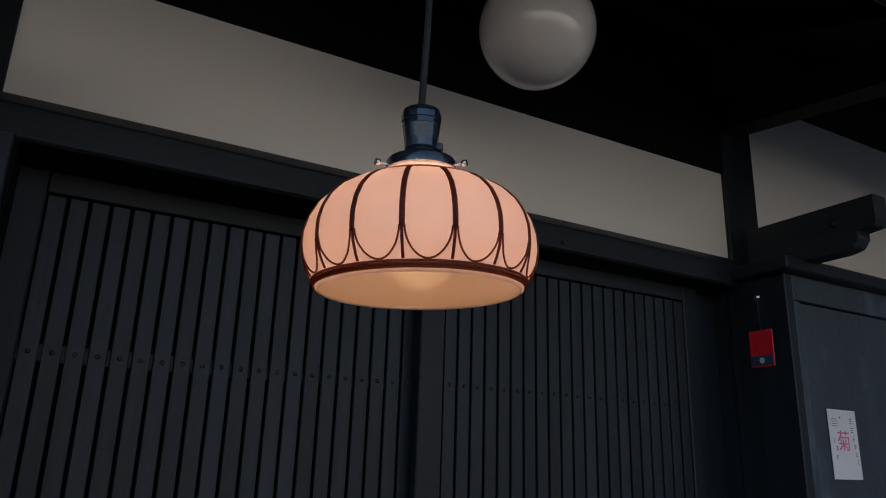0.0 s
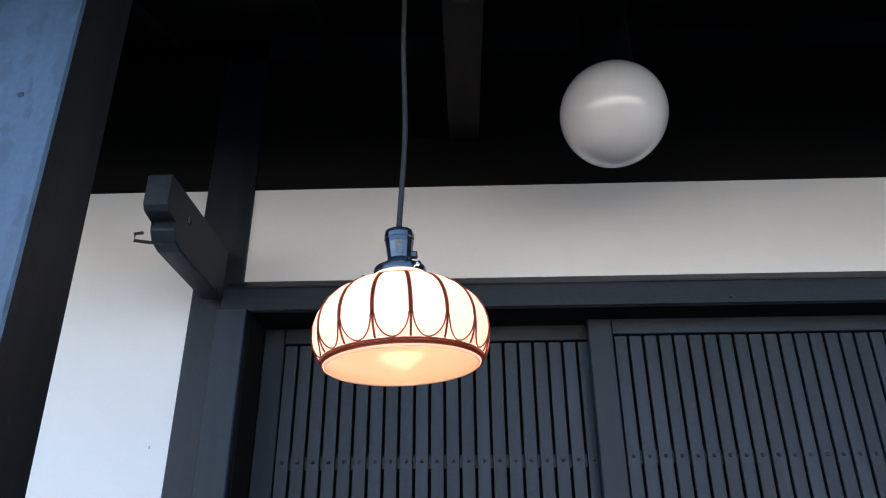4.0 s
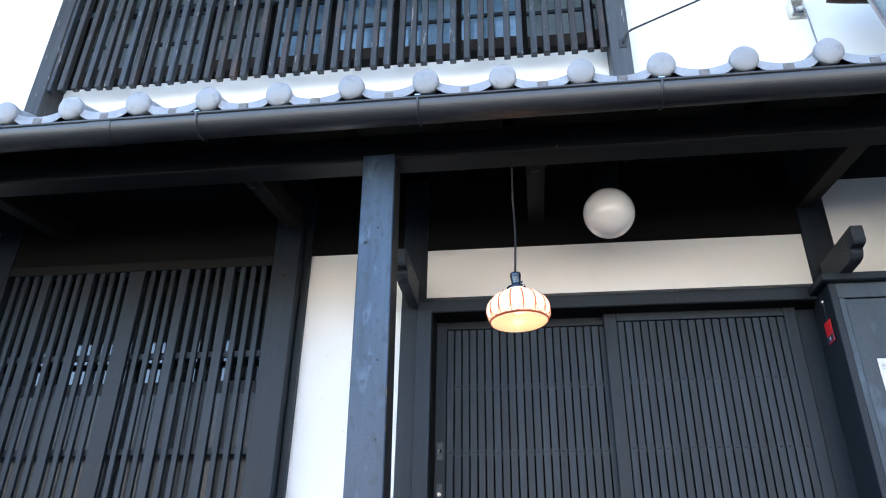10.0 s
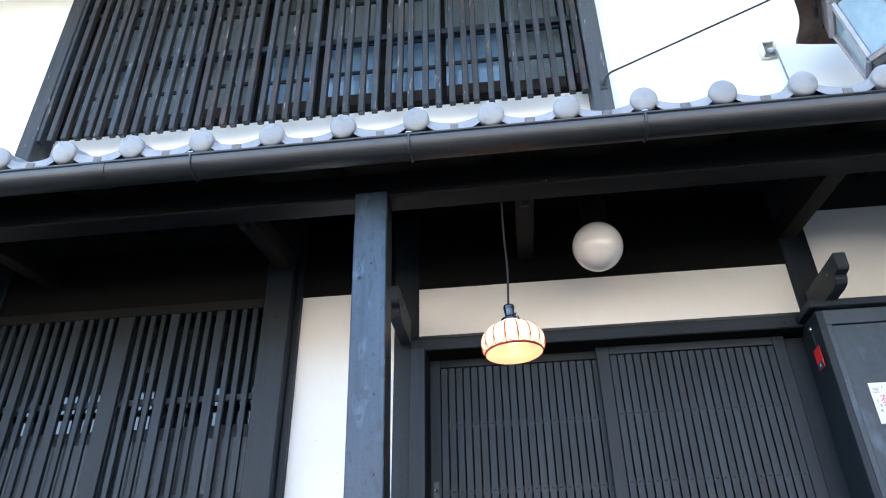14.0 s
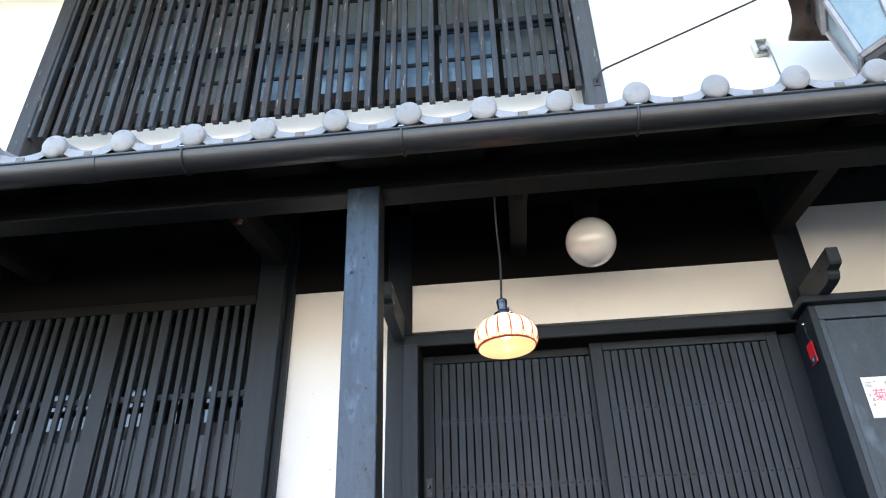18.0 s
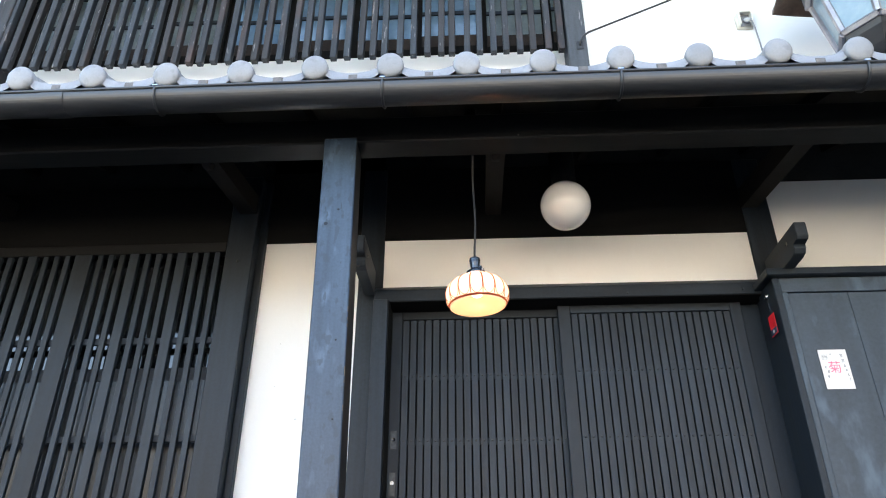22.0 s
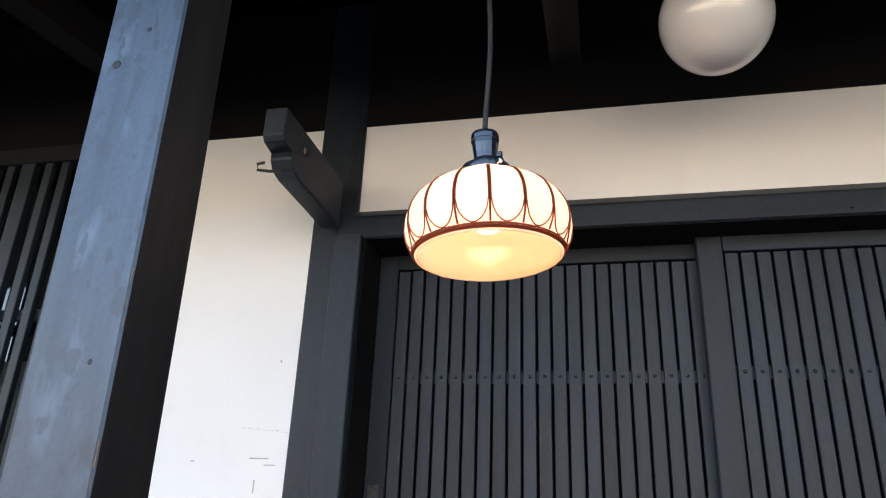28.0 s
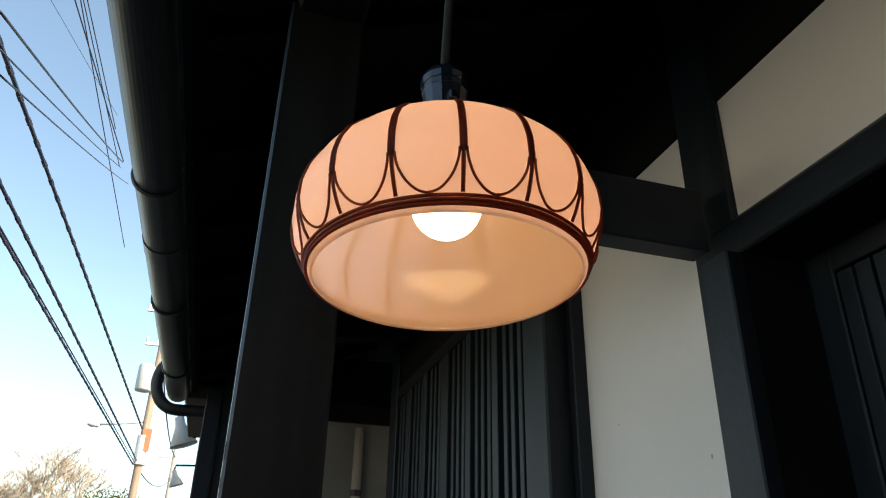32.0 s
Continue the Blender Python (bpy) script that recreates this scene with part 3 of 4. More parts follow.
tagged(part("peg", lathe(bmesh.new(), [(.007, 0), (.006, -.006), (.0001, -.008)], 10, (-0.85, 1.236, 2.215), "y"), iron), "small iron nail in the lattice post", "nail")


# ---------------------------------------------------------------- shutter box with notice and red tag
sb = thing("shutter_box", "blue-black board shutter box with peeling stain", "shutter box")
SX0, SX1, SF = 1.682, 3.2, 1.152
part("side_panel", cube(SX0, SX0 + 0.03, SF, WALL, 0.25, 2.015, 0.003), wood_v, sb)
part("side_panel", cube(SX1 - 0.03, SX1, SF, WALL, 0.25, 2.015, 0.003), wood_v, sb)
part("frame_rail", cube(SX0 + 0.03, SX1 - 0.03, SF + 0.001, SF + 0.03, 1.945, 2.015, 0.002), board, sb)
part("frame_stile", cube(SX0 + 0.03, SX0 + 0.055, SF + 0.001, SF + 0.03, 0.25, 1.944, 0.002), board, sb)
bx = SX0 + 0.056
for wdt in (0.265, 0.24, 0.25, 0.23, 0.22, 0.20):
    part("board", cube(bx, bx + wdt - 0.002, SF + 0.006, SF + 0.022, 0.25, 1.940, 0.0012), board, sb)
    bx += wdt
part("cap", cube(SX0 - 0.032, SX1 + 0.03, SF - 0.035, WALL, 2.016, 2.052, 0.004), wood_h, sb)
part("bottom_rail", cube(SX0, SX1, SF - 0.004, WALL, 0.20, 0.25, 0.003), wood_h, sb)
part("leg", cube(SX0, SX0 + 0.08, SF + 0.02, WALL, 0.0, 0.20), wood_v, sb)
part("leg", cube(SX1 - 0.08, SX1, SF + 0.02, WALL, 0.0, 0.20), wood_v, sb)

notice = thing("paper_notice", "white paper notice with pink and black brush writing", "notice")
py = SF + 0.0045
part("sheet", cube(1.801, 1.919, py - 0.0012, py, 1.493, 1.668), paper, notice)
part("border", cube(1.7985, 1.9215, py, py + 0.0011, 1.4905, 1.6705), ink, notice, "thin black backing edge")


def lettering(txt, size, loc, material, parent, label):
    cu = bpy.data.curves.new("lettering", "FONT")
    cu.body, cu.size, cu.extrude, cu.align_x, cu.align_y = txt, size, 0.0003, "CENTER", "CENTER"
    tmp = bpy.data.objects.new("lettering", cu)
    me = bpy.data.meshes.new_from_object(tmp)
    bpy.data.objects.remove(tmp)
    me.materials.append(material)
    ob = new("lettering", me)
    ob.parent = parent
    ob.matrix_basis = pose(*loc, 90, 0, 0)
    ob["label"] = label
    return ob


lettering("菊", 0.056, (1.857, py - 0.0016, 1.585), pink_ink, notice, "pink brush-written character")
rw = random.Random(11)
for lx, lz, lw, lh in ((1.895, 1.640, .013, .015), (1.897, 1.617, .012, .014), (1.899, 1.595, .009, .010), (1.902, 1.575, .008, .010),
                       (1.905, 1.555, .007, .010), (1.908, 1.535, .006, .012), (1.818, 1.588, .008, .012), (1.826, 1.570, .010, .010), (1.822, 1.548, .009, .010)):
    for k in range(3):
        zz = lz + lh * (k - 1) / 2.6
        part("writing_bar", cube(lx - lw / 2 + rw.uniform(0, .002), lx + lw / 2 - rw.uniform(0, .003), py - 0.0017, py - 0.0012, zz - 0.0009, zz + 0.0009), ink, notice)
for k in range(4):
    part("writing_bar", cube(1.812, 1.836, py - 0.0017, py - 0.0012, 1.625 + 0.006 * k, 1.6262 + 0.006 * k), ink, notice)
part("writing_bar", cube(1.849, 1.853, py - 0.0017, py - 0.0012, 1.646, 1.650), ink, notice)

tag = thing("red_tag", "small red enamel tag hung on a wire", "tag")
part("plate", cube(1.674, 1.677, 1.200, 1.272, 1.772, 1.870, 0.001), red, tag)
part("lower_band", cube(1.6725, 1.674, 1.203, 1.269, 1.776, 1.802), blue, tag, "dark blue printed band")
part("mark", lathe(bmesh.new(), [(.008, 0), (.008, -.0006), (.0001, -.0006)], 12, (1.6725, 1.236, 1.789), "x"), pale, tag)
part("wire", tube(bmesh.new(), [(1.678, 1.236, 1.868), (1.678, 1.238, 1.92), (1.679, 1.238, 1.955)], 0.0012, 5), steel, tag)
part("knob", lathe(bmesh.new(), [(.012, 0), (.013, -.006), (.009, -.012), (.0001, -.014)], 14, (1.683, 1.240, 1.962), "x"), steel, tag, "small worn metal knob", True)


# ---------------------------------------------------------------- gutter
gut = thing("gutter", "dark brown-black half-round rain gutter along the eave", "gutter")
GY, GZ, GR = 0.232, 2.396, 0.058
outer = arc((GY, GZ), GR, 180, 360, 20)
inner = arc((GY, GZ), GR - 0.003, 360, 180, 20)
lip = [(GY - GR - 0.004, GZ + 0.010), (GY - GR - 0.005, GZ + 0.004)]
bm = prism(bmesh.new(), lip + outer + inner, -3.12, X_END)
part("trough", bm, gutter_m, gut, "", False)
part("bead", tube(bmesh.new(), [(-3.12, GY - GR - 0.001, GZ + 0.008), (X_END, GY - GR - 0.001, GZ + 0.008)], 0.006, 10), gutter_m, gut, "", True)
part("end_cap", prism(bmesh.new(), arc((GY, GZ), GR, 180, 360, 20), -3.123, -3.120), gutter_m, gut)
part("joint_sleeve", prism(bmesh.new(), arc((GY, GZ), GR + 0.003, 180, 360, 20) + arc((GY, GZ), GR + 0.0005, 360, 180, 20), -1.31, -1.22), gutter_m, gut)
hang = None
for x in (-2.62, -1.75, -0.866, 0.0, 0.884, 1.768, 2.65):
    bm = bmesh.new()
    path = [(0, a, b) for a, b in arc((GY, GZ), GR + 0.003, 176, 330, 14)] + [(0, Y_E - 0.03, 2.43)]
    tube(bm, [(0, GY - GR + 0.006, GZ + 0.020)] + path, 0.0055, 6)
    clip = cube(-0.011, 0.011, GY - GR - 0.008, GY - GR + 0.014, GZ + 0.012, GZ + 0.019, 0.001)
    if hang is None:
        hang = part("hanger", bm, gutter_m, gut, "", True)
        hang.location = (x, 0, 0)
        clip0 = part("clip", clip, steel, hang, "bright galvanized clip")
    else:
        bm.free()
        clip.free()
        piece("clip", clip0, piece("hanger", hang, gut, (x, 0, 0)), (0, 0, 0))
bm = bmesh.new()
tube(bm, [(-3.08, 0.235 + 0.115 * math.cos(a), 2.43 + 0.14 * math.sin(a)) for a in np.linspace(math.pi * 0.62, math.pi * 1.5, 18)]
     + [(-3.08, 0.31, 2.29), (-3.08, 0.45, 2.295), (-3.08, 0.50, 2.28)], 0.030, 12)
hose = tagged(part("drain_hose", bm, rubber, None, "", True), "black flexible drain hose looping off the gutter end", "hose")


# ---------------------------------------------------------------- pendant lamp
LX, LY, LZ = 0.337, 0.629, 1.675
lamp = thing("pendant_lamp", "lit pink milk-glass pendant lamp with brown rattan ribs", "lamp", at=(LX, LY, LZ))
PROF = [(0.1065, -0.0005), (0.1085, 0.004), (0.1140, 0.013), (0.1190, 0.025), (0.1215, 0.039), (0.1208, 0.054), (0.1165, 0.069), (0.1085, 0.083),
        (0.0960, 0.096), (0.0800, 0.1065), (0.0620, 0.1135), (0.0520, 0.1165), (0.0475, 0.1190), (0.0440, 0.1230), (0.0395, 0.1262), (0.0390, 0.130)]


def prof_r(z):
    for (r0, z0), (r1, z1) in zip(PROF, PROF[1:]):
        if z0 <= z <= z1:
            return r0 + (r1 - r0) * (z - z0) / (z1 - z0)
    return PROF[-1][0]


part("shade", lathe(bmesh.new(), PROF + [(r - 0.003, z - (0.002 if i < 9 else 0.0)) for i, (r, z) in reversed(list(enumerate(PROF)))], 96, close=True), milk, lamp, "", True)


def on_shade(ang, z, off):
    r = prof_r(z) + off
    return (r * math.cos(ang), r * math.sin(ang), z)


RIBS, SPLIT, TH0 = 16, 0.034, radians(10)
rib = None
band = part("rim_band", tube(bmesh.new(), [on_shade(2 * math.pi * i / 96, 0.0015, 0.0012) for i in range(96)], 0.0015, 6, True), rattan, lamp, "dark brown rattan band round the rim", True)
for dz in (0.004, 0.0063):
    part("strand", tube(bmesh.new(), [on_shade(2 * math.pi * i / 96, dz, 0.0012) for i in range(96)], 0.0013, 6, True), rattan, band, "", True)
part("neck_band", tube(bmesh.new(), [on_shade(2 * math.pi * i / 48, 0.1145, 0.0015) for i in range(48)], 0.0016, 6, True), rattan, lamp, "", True)
half = math.pi / RIBS
zs = np.linspace(SPLIT, 0.1150, 16)
for k in range(RIBS):
    bm = bmesh.new()
    if rib is None:
        for da in (-0.0018, -0.0006, 0.0006, 0.0018):
            tube(bm, [on_shade(da / prof_r(z), z, 0.0010) for z in zs], 0.0009, 5)
        for s in (-1, 1):
            # the strands part and sweep in a round arch to the next rib's
            pts = []
            for i in range(15):
                u = i / 14 * math.pi / 2
                pts.append(on_shade(s * (0.02 + (half - 0.02) * (1 - math.cos(u))), SPLIT + 0.002 - (SPLIT - 0.006) * math.sin(u), 0.0012))
            tube(bm, pts, 0.0010, 5)
            tube(bm, [on_shade(s * 0.006, z, 0.001) for z in np.linspace(SPLIT + 0.004, 0.008, 6)], 0.0008, 5)
        rib = part("rib", bm, rattan, lamp, "brown rattan rib parting into arches", True)
        rib.rotation_euler = (0, 0, TH0)
    else:
        bm.free()
        o = piece("rib", rib, lamp, (0, 0, 0))
        o.rotation_euler = (0, 0, TH0 + 2 * half * k)
part("bulb", lathe(bmesh.new(), [(0.0001, -0.0292)] + [(0.0292 * math.cos(radians(a)), 0.0292 * math.sin(radians(a))) for a in range(-80, 51, 10)]
                   + [(0.015, 0.034), (0.0135, 0.045), (0.0135, 0.055)], 32, (0, 0, 0.0665)), bulb_m, lamp, "glowing warm round bulb", True)
holder = part("shade_holder", lathe(bmesh.new(), [(0.0372, 0.1255), (0.0378, 0.1265), (0.0378, 0.1400), (0.0366, 0.1420), (0.0240, 0.1440), (0.0215, 0.1455), (0.0210, 0.150)], 40),
              gun, lamp, "blue-black cylindrical shade holder", True)
for k in range(3):
    a = radians(63 + 120 * k)
    d = Vector((math.cos(a), math.sin(a), 0))
    bm = bmesh.new()
    tube(bm, [d * 0.036 + Vector((0, 0, .132)), d * 0.050 + Vector((0, 0, .131))], 0.0016, 8)
    tube(bm, [d * 0.050 + Vector((0, 0, .131)), d * 0.0545 + Vector((0, 0, .131))], 0.0036, 10)
    part("clamp_screw", bm, steel, holder, "small bright clamp screw", True)
part("socket", lathe(bmesh.new(), [(0.0205, 0.1485), (0.0200, 0.151), (0.0178, 0.156), (0.0186, 0.166), (0.0205, 0.181), (0.0208, 0.1815), (0.0208, 0.1875), (0.0218, 0.188), (0.0220, 0.195), (0.0205, 0.2005), (0.0150, 0.2035), (0.006, 0.2045)], 14), gun, lamp, "blue-black faceted socket")
part("switch_key", cube(0.016, 0.026, -0.004, 0.004, 0.158, 0.168, 0.0015), bakelite, lamp)
cord = []
for i in range(25):
    u = i / 24
    cord.append((0.0435 * u * 0.545 + 0.007 * math.sin(u * 7.0) * (1 - u) * u * 2 + 0.004 * math.sin(math.pi * u), 0.0185 * u * 0.545 + 0.004 * math.sin(u * 5.0) * u * (1 - u) * 4, 0.204 + u * 0.545))
part("cord", tube(bmesh.new(), cord, 0.0042, 8), cord_m, lamp, "black cloth-covered cord", True)
part("ceiling_cup", lathe(bmesh.new(), [(0.006, 0.735), (0.022, 0.745), (0.026, 0.765), (0.026, 0.97)], 24, (0.0435 * 0.545, 0.0185 * 0.545, 0)), wood_black, lamp, "", True)
lamp.rotation_euler = (0.0185, -0.0435, 0)

# ---------------------------------------------------------------- globe lamp
globe = thing("globe_lamp", "unlit white opal glass globe lamp under the eave", "lamp", at=(0.755, 0.985, 2.332))
R = 0.1165
part("globe", lathe(bmesh.new(), [(0.0001, -R)] + [(R * math.cos(radians(a)), R * math.sin(radians(a))) for a in range(-87, 66, 3)] + [(0.047, 0.1085)], 64), opal, globe, "", True)
part("fitter", lathe(bmesh.new(), [(0.050, 0.094), (0.052, 0.100), (0.052, 0.125), (0.058, 0.130), (0.058, 0.43)], 32), wood_black, globe, "black ceiling fitter", True)

# ---------------------------------------------------------------- upper lattice window
wood_scuffed = add_stains(mat("scuffed_post_wood", (0.030, 0.033, 0.038), (0.060, 0.066, 0.075), 0.6, (30, 30, 1.8), 100, 0.3), (0.24, 0.24, 0.24), (70, 70, 9), 0.66, 0.72, 0.7)

pale_bar = mat("pale_grey_bar", (0.10, 0.12, 0.13), (0.16, 0.18, 0.19), 0.6, (20, 20, 4), 90, 0.2)


def upper_lattice():
    w = thing("window_2", "weathered timber slat window of the upper storey", "lattice window", kind="structure")
    yf = 1.30
    part("frame_post", cube(0.905, 1.018, yf - 0.01, UP + 0.02, 3.0, 5.4, 0.005), wood_scuffed, w, "grey-black frame post with pale scratches")
    part("frame_post", cube(-2.705, -2.60, yf - 0.01, UP + 0.02, 3.0, 5.4, 0.005), wood_old, w, "weathered frame post with rust-red scuffs")
    for z0, z1 in ((4.27, 4.32), (4.80, 4.85), (5.25, 5.35)):
        part("cross_bar", cube(-2.60, 0.905, yf + 0.042, yf + 0.075, z0, z1, 0.003), wood_h, w)
    pitch = 0.0805
    n = int((0.885 + 2.585) / pitch) + 1
    m0 = None
    for i in range(n):
        x = 0.872 - pitch * i
        if m0 is None:
            m0 = part("slat", cube(-0.0185, 0.0185, 0, 0.042, 3.615, 5.30, 0.003), wood_old, w)
            m0.location = (x, yf, 0)
        else:
            ob = piece("slat", m0, w, (x, yf, random.uniform(-0.006, 0.006)))
            ob.rotation_euler = (0, random.uniform(-0.003, 0.003), 0)
    # sliding sashes behind, clear below and frosted above
    edges = [0.905] + [0.815 - 0.4105 * k for k in range(9)] + [-2.60]
    for i in range(10):
        b, a = edges[i], edges[i + 1]
        yy = UP - 0.012 + (0.016 if i % 2 else 0.0)
        s = part("sash", cube(a, a + 0.035, yy, yy + 0.025, 3.74, 5.2, 0.002), wood_black, w, "brown-black window sash")
        part("stile", cube(b - 0.028, b, yy, yy + 0.025, 3.74, 5.2, 0.002), wood_black, s)
        a, b = a + 0.035, b - 0.028
        part("bottom_rail", cube(a, b, yy, yy + 0.022, 3.74, 3.80, 0.002), wood_black, s)
        part("rail_face", cube(a, b, yy + 0.002, yy + 0.024, 3.80, 3.895, 0.002), wood_brown, s, "bare brown lower rail")
        for z in (4.075, 4.335, 4.76, 5.17):
            part("glazing_bar", cube(a, b, yy, yy + 0.022, z, z + 0.028, 0.001), wood_h, s)
        clear = i in (2, 3, 4, 5)
        part("pane", cube(a, b, yy + 0.010, yy + 0.014, 3.895, 4.335), pane_sky if clear else pane_frost, s, "window pane with the sky's reflection put into its colour")
        part("pane", cube(a, b, yy + 0.010, yy + 0.014, 4.363, 5.17), pane_frost, s, "frosted window pane")
        if clear:
            part("muntin", cube((a + b) / 2 - 0.010, (a + b) / 2 + 0.010, yy, yy + 0.0095, 3.895, 4.335, 0.001), pale_bar, s, "pale grey glazing bar")
    return w


upper_lattice()

# outlet on the upper wall, its cable, and the stay rod of the lantern
outlet = thing("outlet_box", "ivory weatherproof outlet box with plug and cable", "outlet")
bm = prism(bmesh.new(), [(1.960, 3.835), (1.956, 3.965), (1.972, 3.992), (2.070, 3.992), (2.082, 3.97), (2.080, 3.835)], UP - 0.020, UP, "y")
bmesh.ops.bevel(bm, geom=list(bm.edges), offset=0.004, segments=2, affect="EDGES")
part("back_plate", bm, ivory, outlet, "", True)
for x0, x1, z0, z1 in ((1.972, 1.984, 3.85, 3.985), (2.064, 2.076, 3.85, 3.985), (1.984, 2.064, 3.965, 3.985)):
    part("hood", cube(x0, x1, UP - 0.062, UP - 0.020, z0, z1, 0.004), ivory, outlet)
part("socket_face", cube(1.984, 2.064, UP - 0.026, UP - 0.020, 3.85, 3.965, 0.002), grey_cable, outlet, "shaded grey socket face")
part("plug", tube(bmesh.new(), [(2.030, UP - 0.022, 3.905), (2.034, UP - 0.055, 3.885), (2.040, UP - 0.080, 3.862)], 0.024, 14, taper=0.014), trafo_m, outlet, "grey round plug", True)
part("cable", tube(bmesh.new(), [(2.039, UP - 0.075, 3.866), (2.044, UP - 0.09, 3.84), (2.052, UP - 0.09, 3.75), (2.065, UP - 0.08, 3.5), (2.08, UP - 0.06, 3.1)], 0.006, 8), grey_cable, outlet, "", True)

outlet.scale = (0.8, 0.8, 0.8)
outlet.location = (0.2 * 2.033, 0.2 * UP, 0.2 * 3.925)

LC = Vector((2.360, 0.8825, 3.223))
RIM, RIM_Z = 0.44, 0.495


def roof_lantern():
    o = thing("roof_lantern", "six-sided pewter lantern with flared brown metal roof", "lantern", at=LC)
    T = 9.0

    def ring_at(r, z):
        return [Vector((r * math.cos(radians(60 * k + T)), r * math.sin(radians(60 * k + T)), z)) for k in range(6)]

    def rim(r, z, hollow, lift, n=8):
        """A six-sided ring whose sides bow inwards and whose corners turn up."""
        pts = []
        for k in range(6):
            for i in range(n):
                v = i / n
                phi = -30 + 60 * v                       # from corner to corner
                u = abs(phi) / 30
                rr = r * math.cos(radians(30)) / math.cos(radians(phi)) * (1 - hollow * (1 - u * u))
                a = radians(60 * k + T + 30 + phi)
                pts.append(Vector((rr * math.cos(a), rr * math.sin(a), z + lift * u ** 3)))
        return pts

    def loft(bm, rings, caps=True):
        vs = [[bm.verts.new(p) for p in ring] for ring in rings]
        n = len(vs[0])
        for a, b in zip(vs, vs[1:]):
            for k in range(n):
                bm.faces.new((a[k], a[(k + 1) % n], b[(k + 1) % n], b[k]))
        if caps:
            bm.faces.new(vs[0])
            bm.faces.new(vs[-1])
        return bm
    part("roof", loft(bmesh.new(), [rim(0.20, RIM_Z + 0.05, 0.0, 0.0), rim(0.27, RIM_Z + 0.03, 0.02, 0.0), rim(0.30, RIM_Z + 0.045, 0.06, 0.0), rim(RIM * 0.97, RIM_Z, 0.075, 0.02),
                                    rim(RIM, RIM_Z - 0.004, 0.075, 0.026), rim(RIM * 0.985, RIM_Z + 0.02, 0.075, 0.03), rim(0.34, RIM_Z + 0.08, 0.10, 0.02), rim(0.29, RIM_Z + 0.17, 0.06, 0.01),
                                    rim(0.22, RIM_Z + 0.29, 0.03, 0.0), rim(0.11, RIM_Z + 0.40, 0.0, 0.0)]), lantern_roof, o, "flared brown metal roof", True)
    eave = part("eave_ring", loft(bmesh.new(), [ring_at(0.243, 0.385), ring_at(0.268, 0.40), ring_at(0.268, 0.52), ring_at(0.2, 0.525)]), pewter, o)
    top, bot = ring_at(0.233, 0.39), ring_at(0.172, 0.0)

    for k in range(6):
        a, b = (Vector((p.x, p.y, 0)) for p in (ring_at(0.300, 0)[k], ring_at(0.300, 0)[(k + 1) % 6]))
        for u0, u1 in ((0.12, 0.44), (0.56, 0.88)):
            part("vent_slot", tube(bmesh.new(), [a.lerp(b, u0) + Vector((0, 0, RIM_Z + 0.035)), a.lerp(b, u1) + Vector((0, 0, RIM_Z + 0.035))], 0.012, 8), iron, o, "", True)
        part("corner_bar", tube(bmesh.new(), [top[k], bot[k]], 0.018, 6), pewter, o)
        a, b, c, d = [Vector((p.x * 0.985, p.y * 0.985, p.z)) for p in (top[k], top[(k + 1) % 6], bot[(k + 1) % 6], bot[k])]
        bm = bmesh.new()
        nrm = (b - a).cross(d - a).normalized() * 0.004
        f = [bm.verts.new(p) for p in (a, b, c, d)]
        g = [bm.verts.new(p + nrm) for p in (a, b, c, d)]
        bm.faces.new(f)
        bm.faces.new(g)
        for i in range(4):
            bm.faces.new((f[i], f[(i + 1) % 4], g[(i + 1) % 4], g[i]))
        part("pane", bm, lantern_sky_glass, o, "opaque lantern pane with pale sky reflection in its colour")
        rail = part("bottom_bar", tube(bmesh.new(), [bot[k] + Vector((0, 0, -0.012)), bot[(k + 1) % 6] + Vector((0, 0, -0.012))], 0.022, 6), pewter, o)
        for u in (0.08, 0.92):
            q = bot[k].lerp(bot[(k + 1) % 6], u) * 1.11
            part("rivet", lathe(bmesh.new(), [(0.006, 0), (0.004, 0.004), (0.0001, 0.005)], 8, (q.x, q.y, -0.012)), iron, rail, "", True)
    part("base_bowl", loft(bmesh.new(), [ring_at(0.172, -0.03), ring_at(0.16, -0.06), ring_at(0.10, -0.12), ring_at(0.05, -0.15)]), iron, o, "dark base of the lantern")
    part("stand", tube(bmesh.new(), [(0, 0, -0.14), (0, 0, -0.52)], 0.03, 12), iron, o, "", True)
    return o


# opaque panes; the pale blue imitates sky reflected in clear glass
lantern_sky_glass = mat("lantern_sky_glass", (0.17, 0.25, 0.30), (0.28, 0.36, 0.39), 0.08, (4, 4, 4), 30, 0.02)
roof_lantern()
rod = thing("stay_rod", "thin dark stay rod from the window post to the lantern", "stay rod")
bm = bmesh.new()
tube(bm, [(0.975, 1.288, 3.615), (0.978, 1.275, 3.64), (0.995, 1.27, 3.675), (1.03, 1.265, 3.70), (2.20, 1.075, 4.075)], 0.0065, 8)
part("rod", bm, iron, rod, "", True)
part("anchor_plate", cube(0.955, 0.995, 1.284, 1.289, 3.59, 3.65, 0.001), iron, rod)

# ---------------------------------------------------------------- street beyond the gutter's end
# out of view, added to keep skylight from +x off the front
light_block = tagged(part("wall_neighbour", cube(4.2, 4.5, -2.6, 4.0, 0.0, 5.6), stucco), "unseen plain wall added to block light from the right", "wall", kind="structure")
wing = thing("wall_wing", "white wing wall with dark timbers at the end of the front", "wall", kind="structure")
part("plaster_panel", cube(-3.05, -2.95, 0.92, 1.335, 0.0, 2.27), shaded_plaster, wing, "plaster wall greyed to carry the shade of the eave")
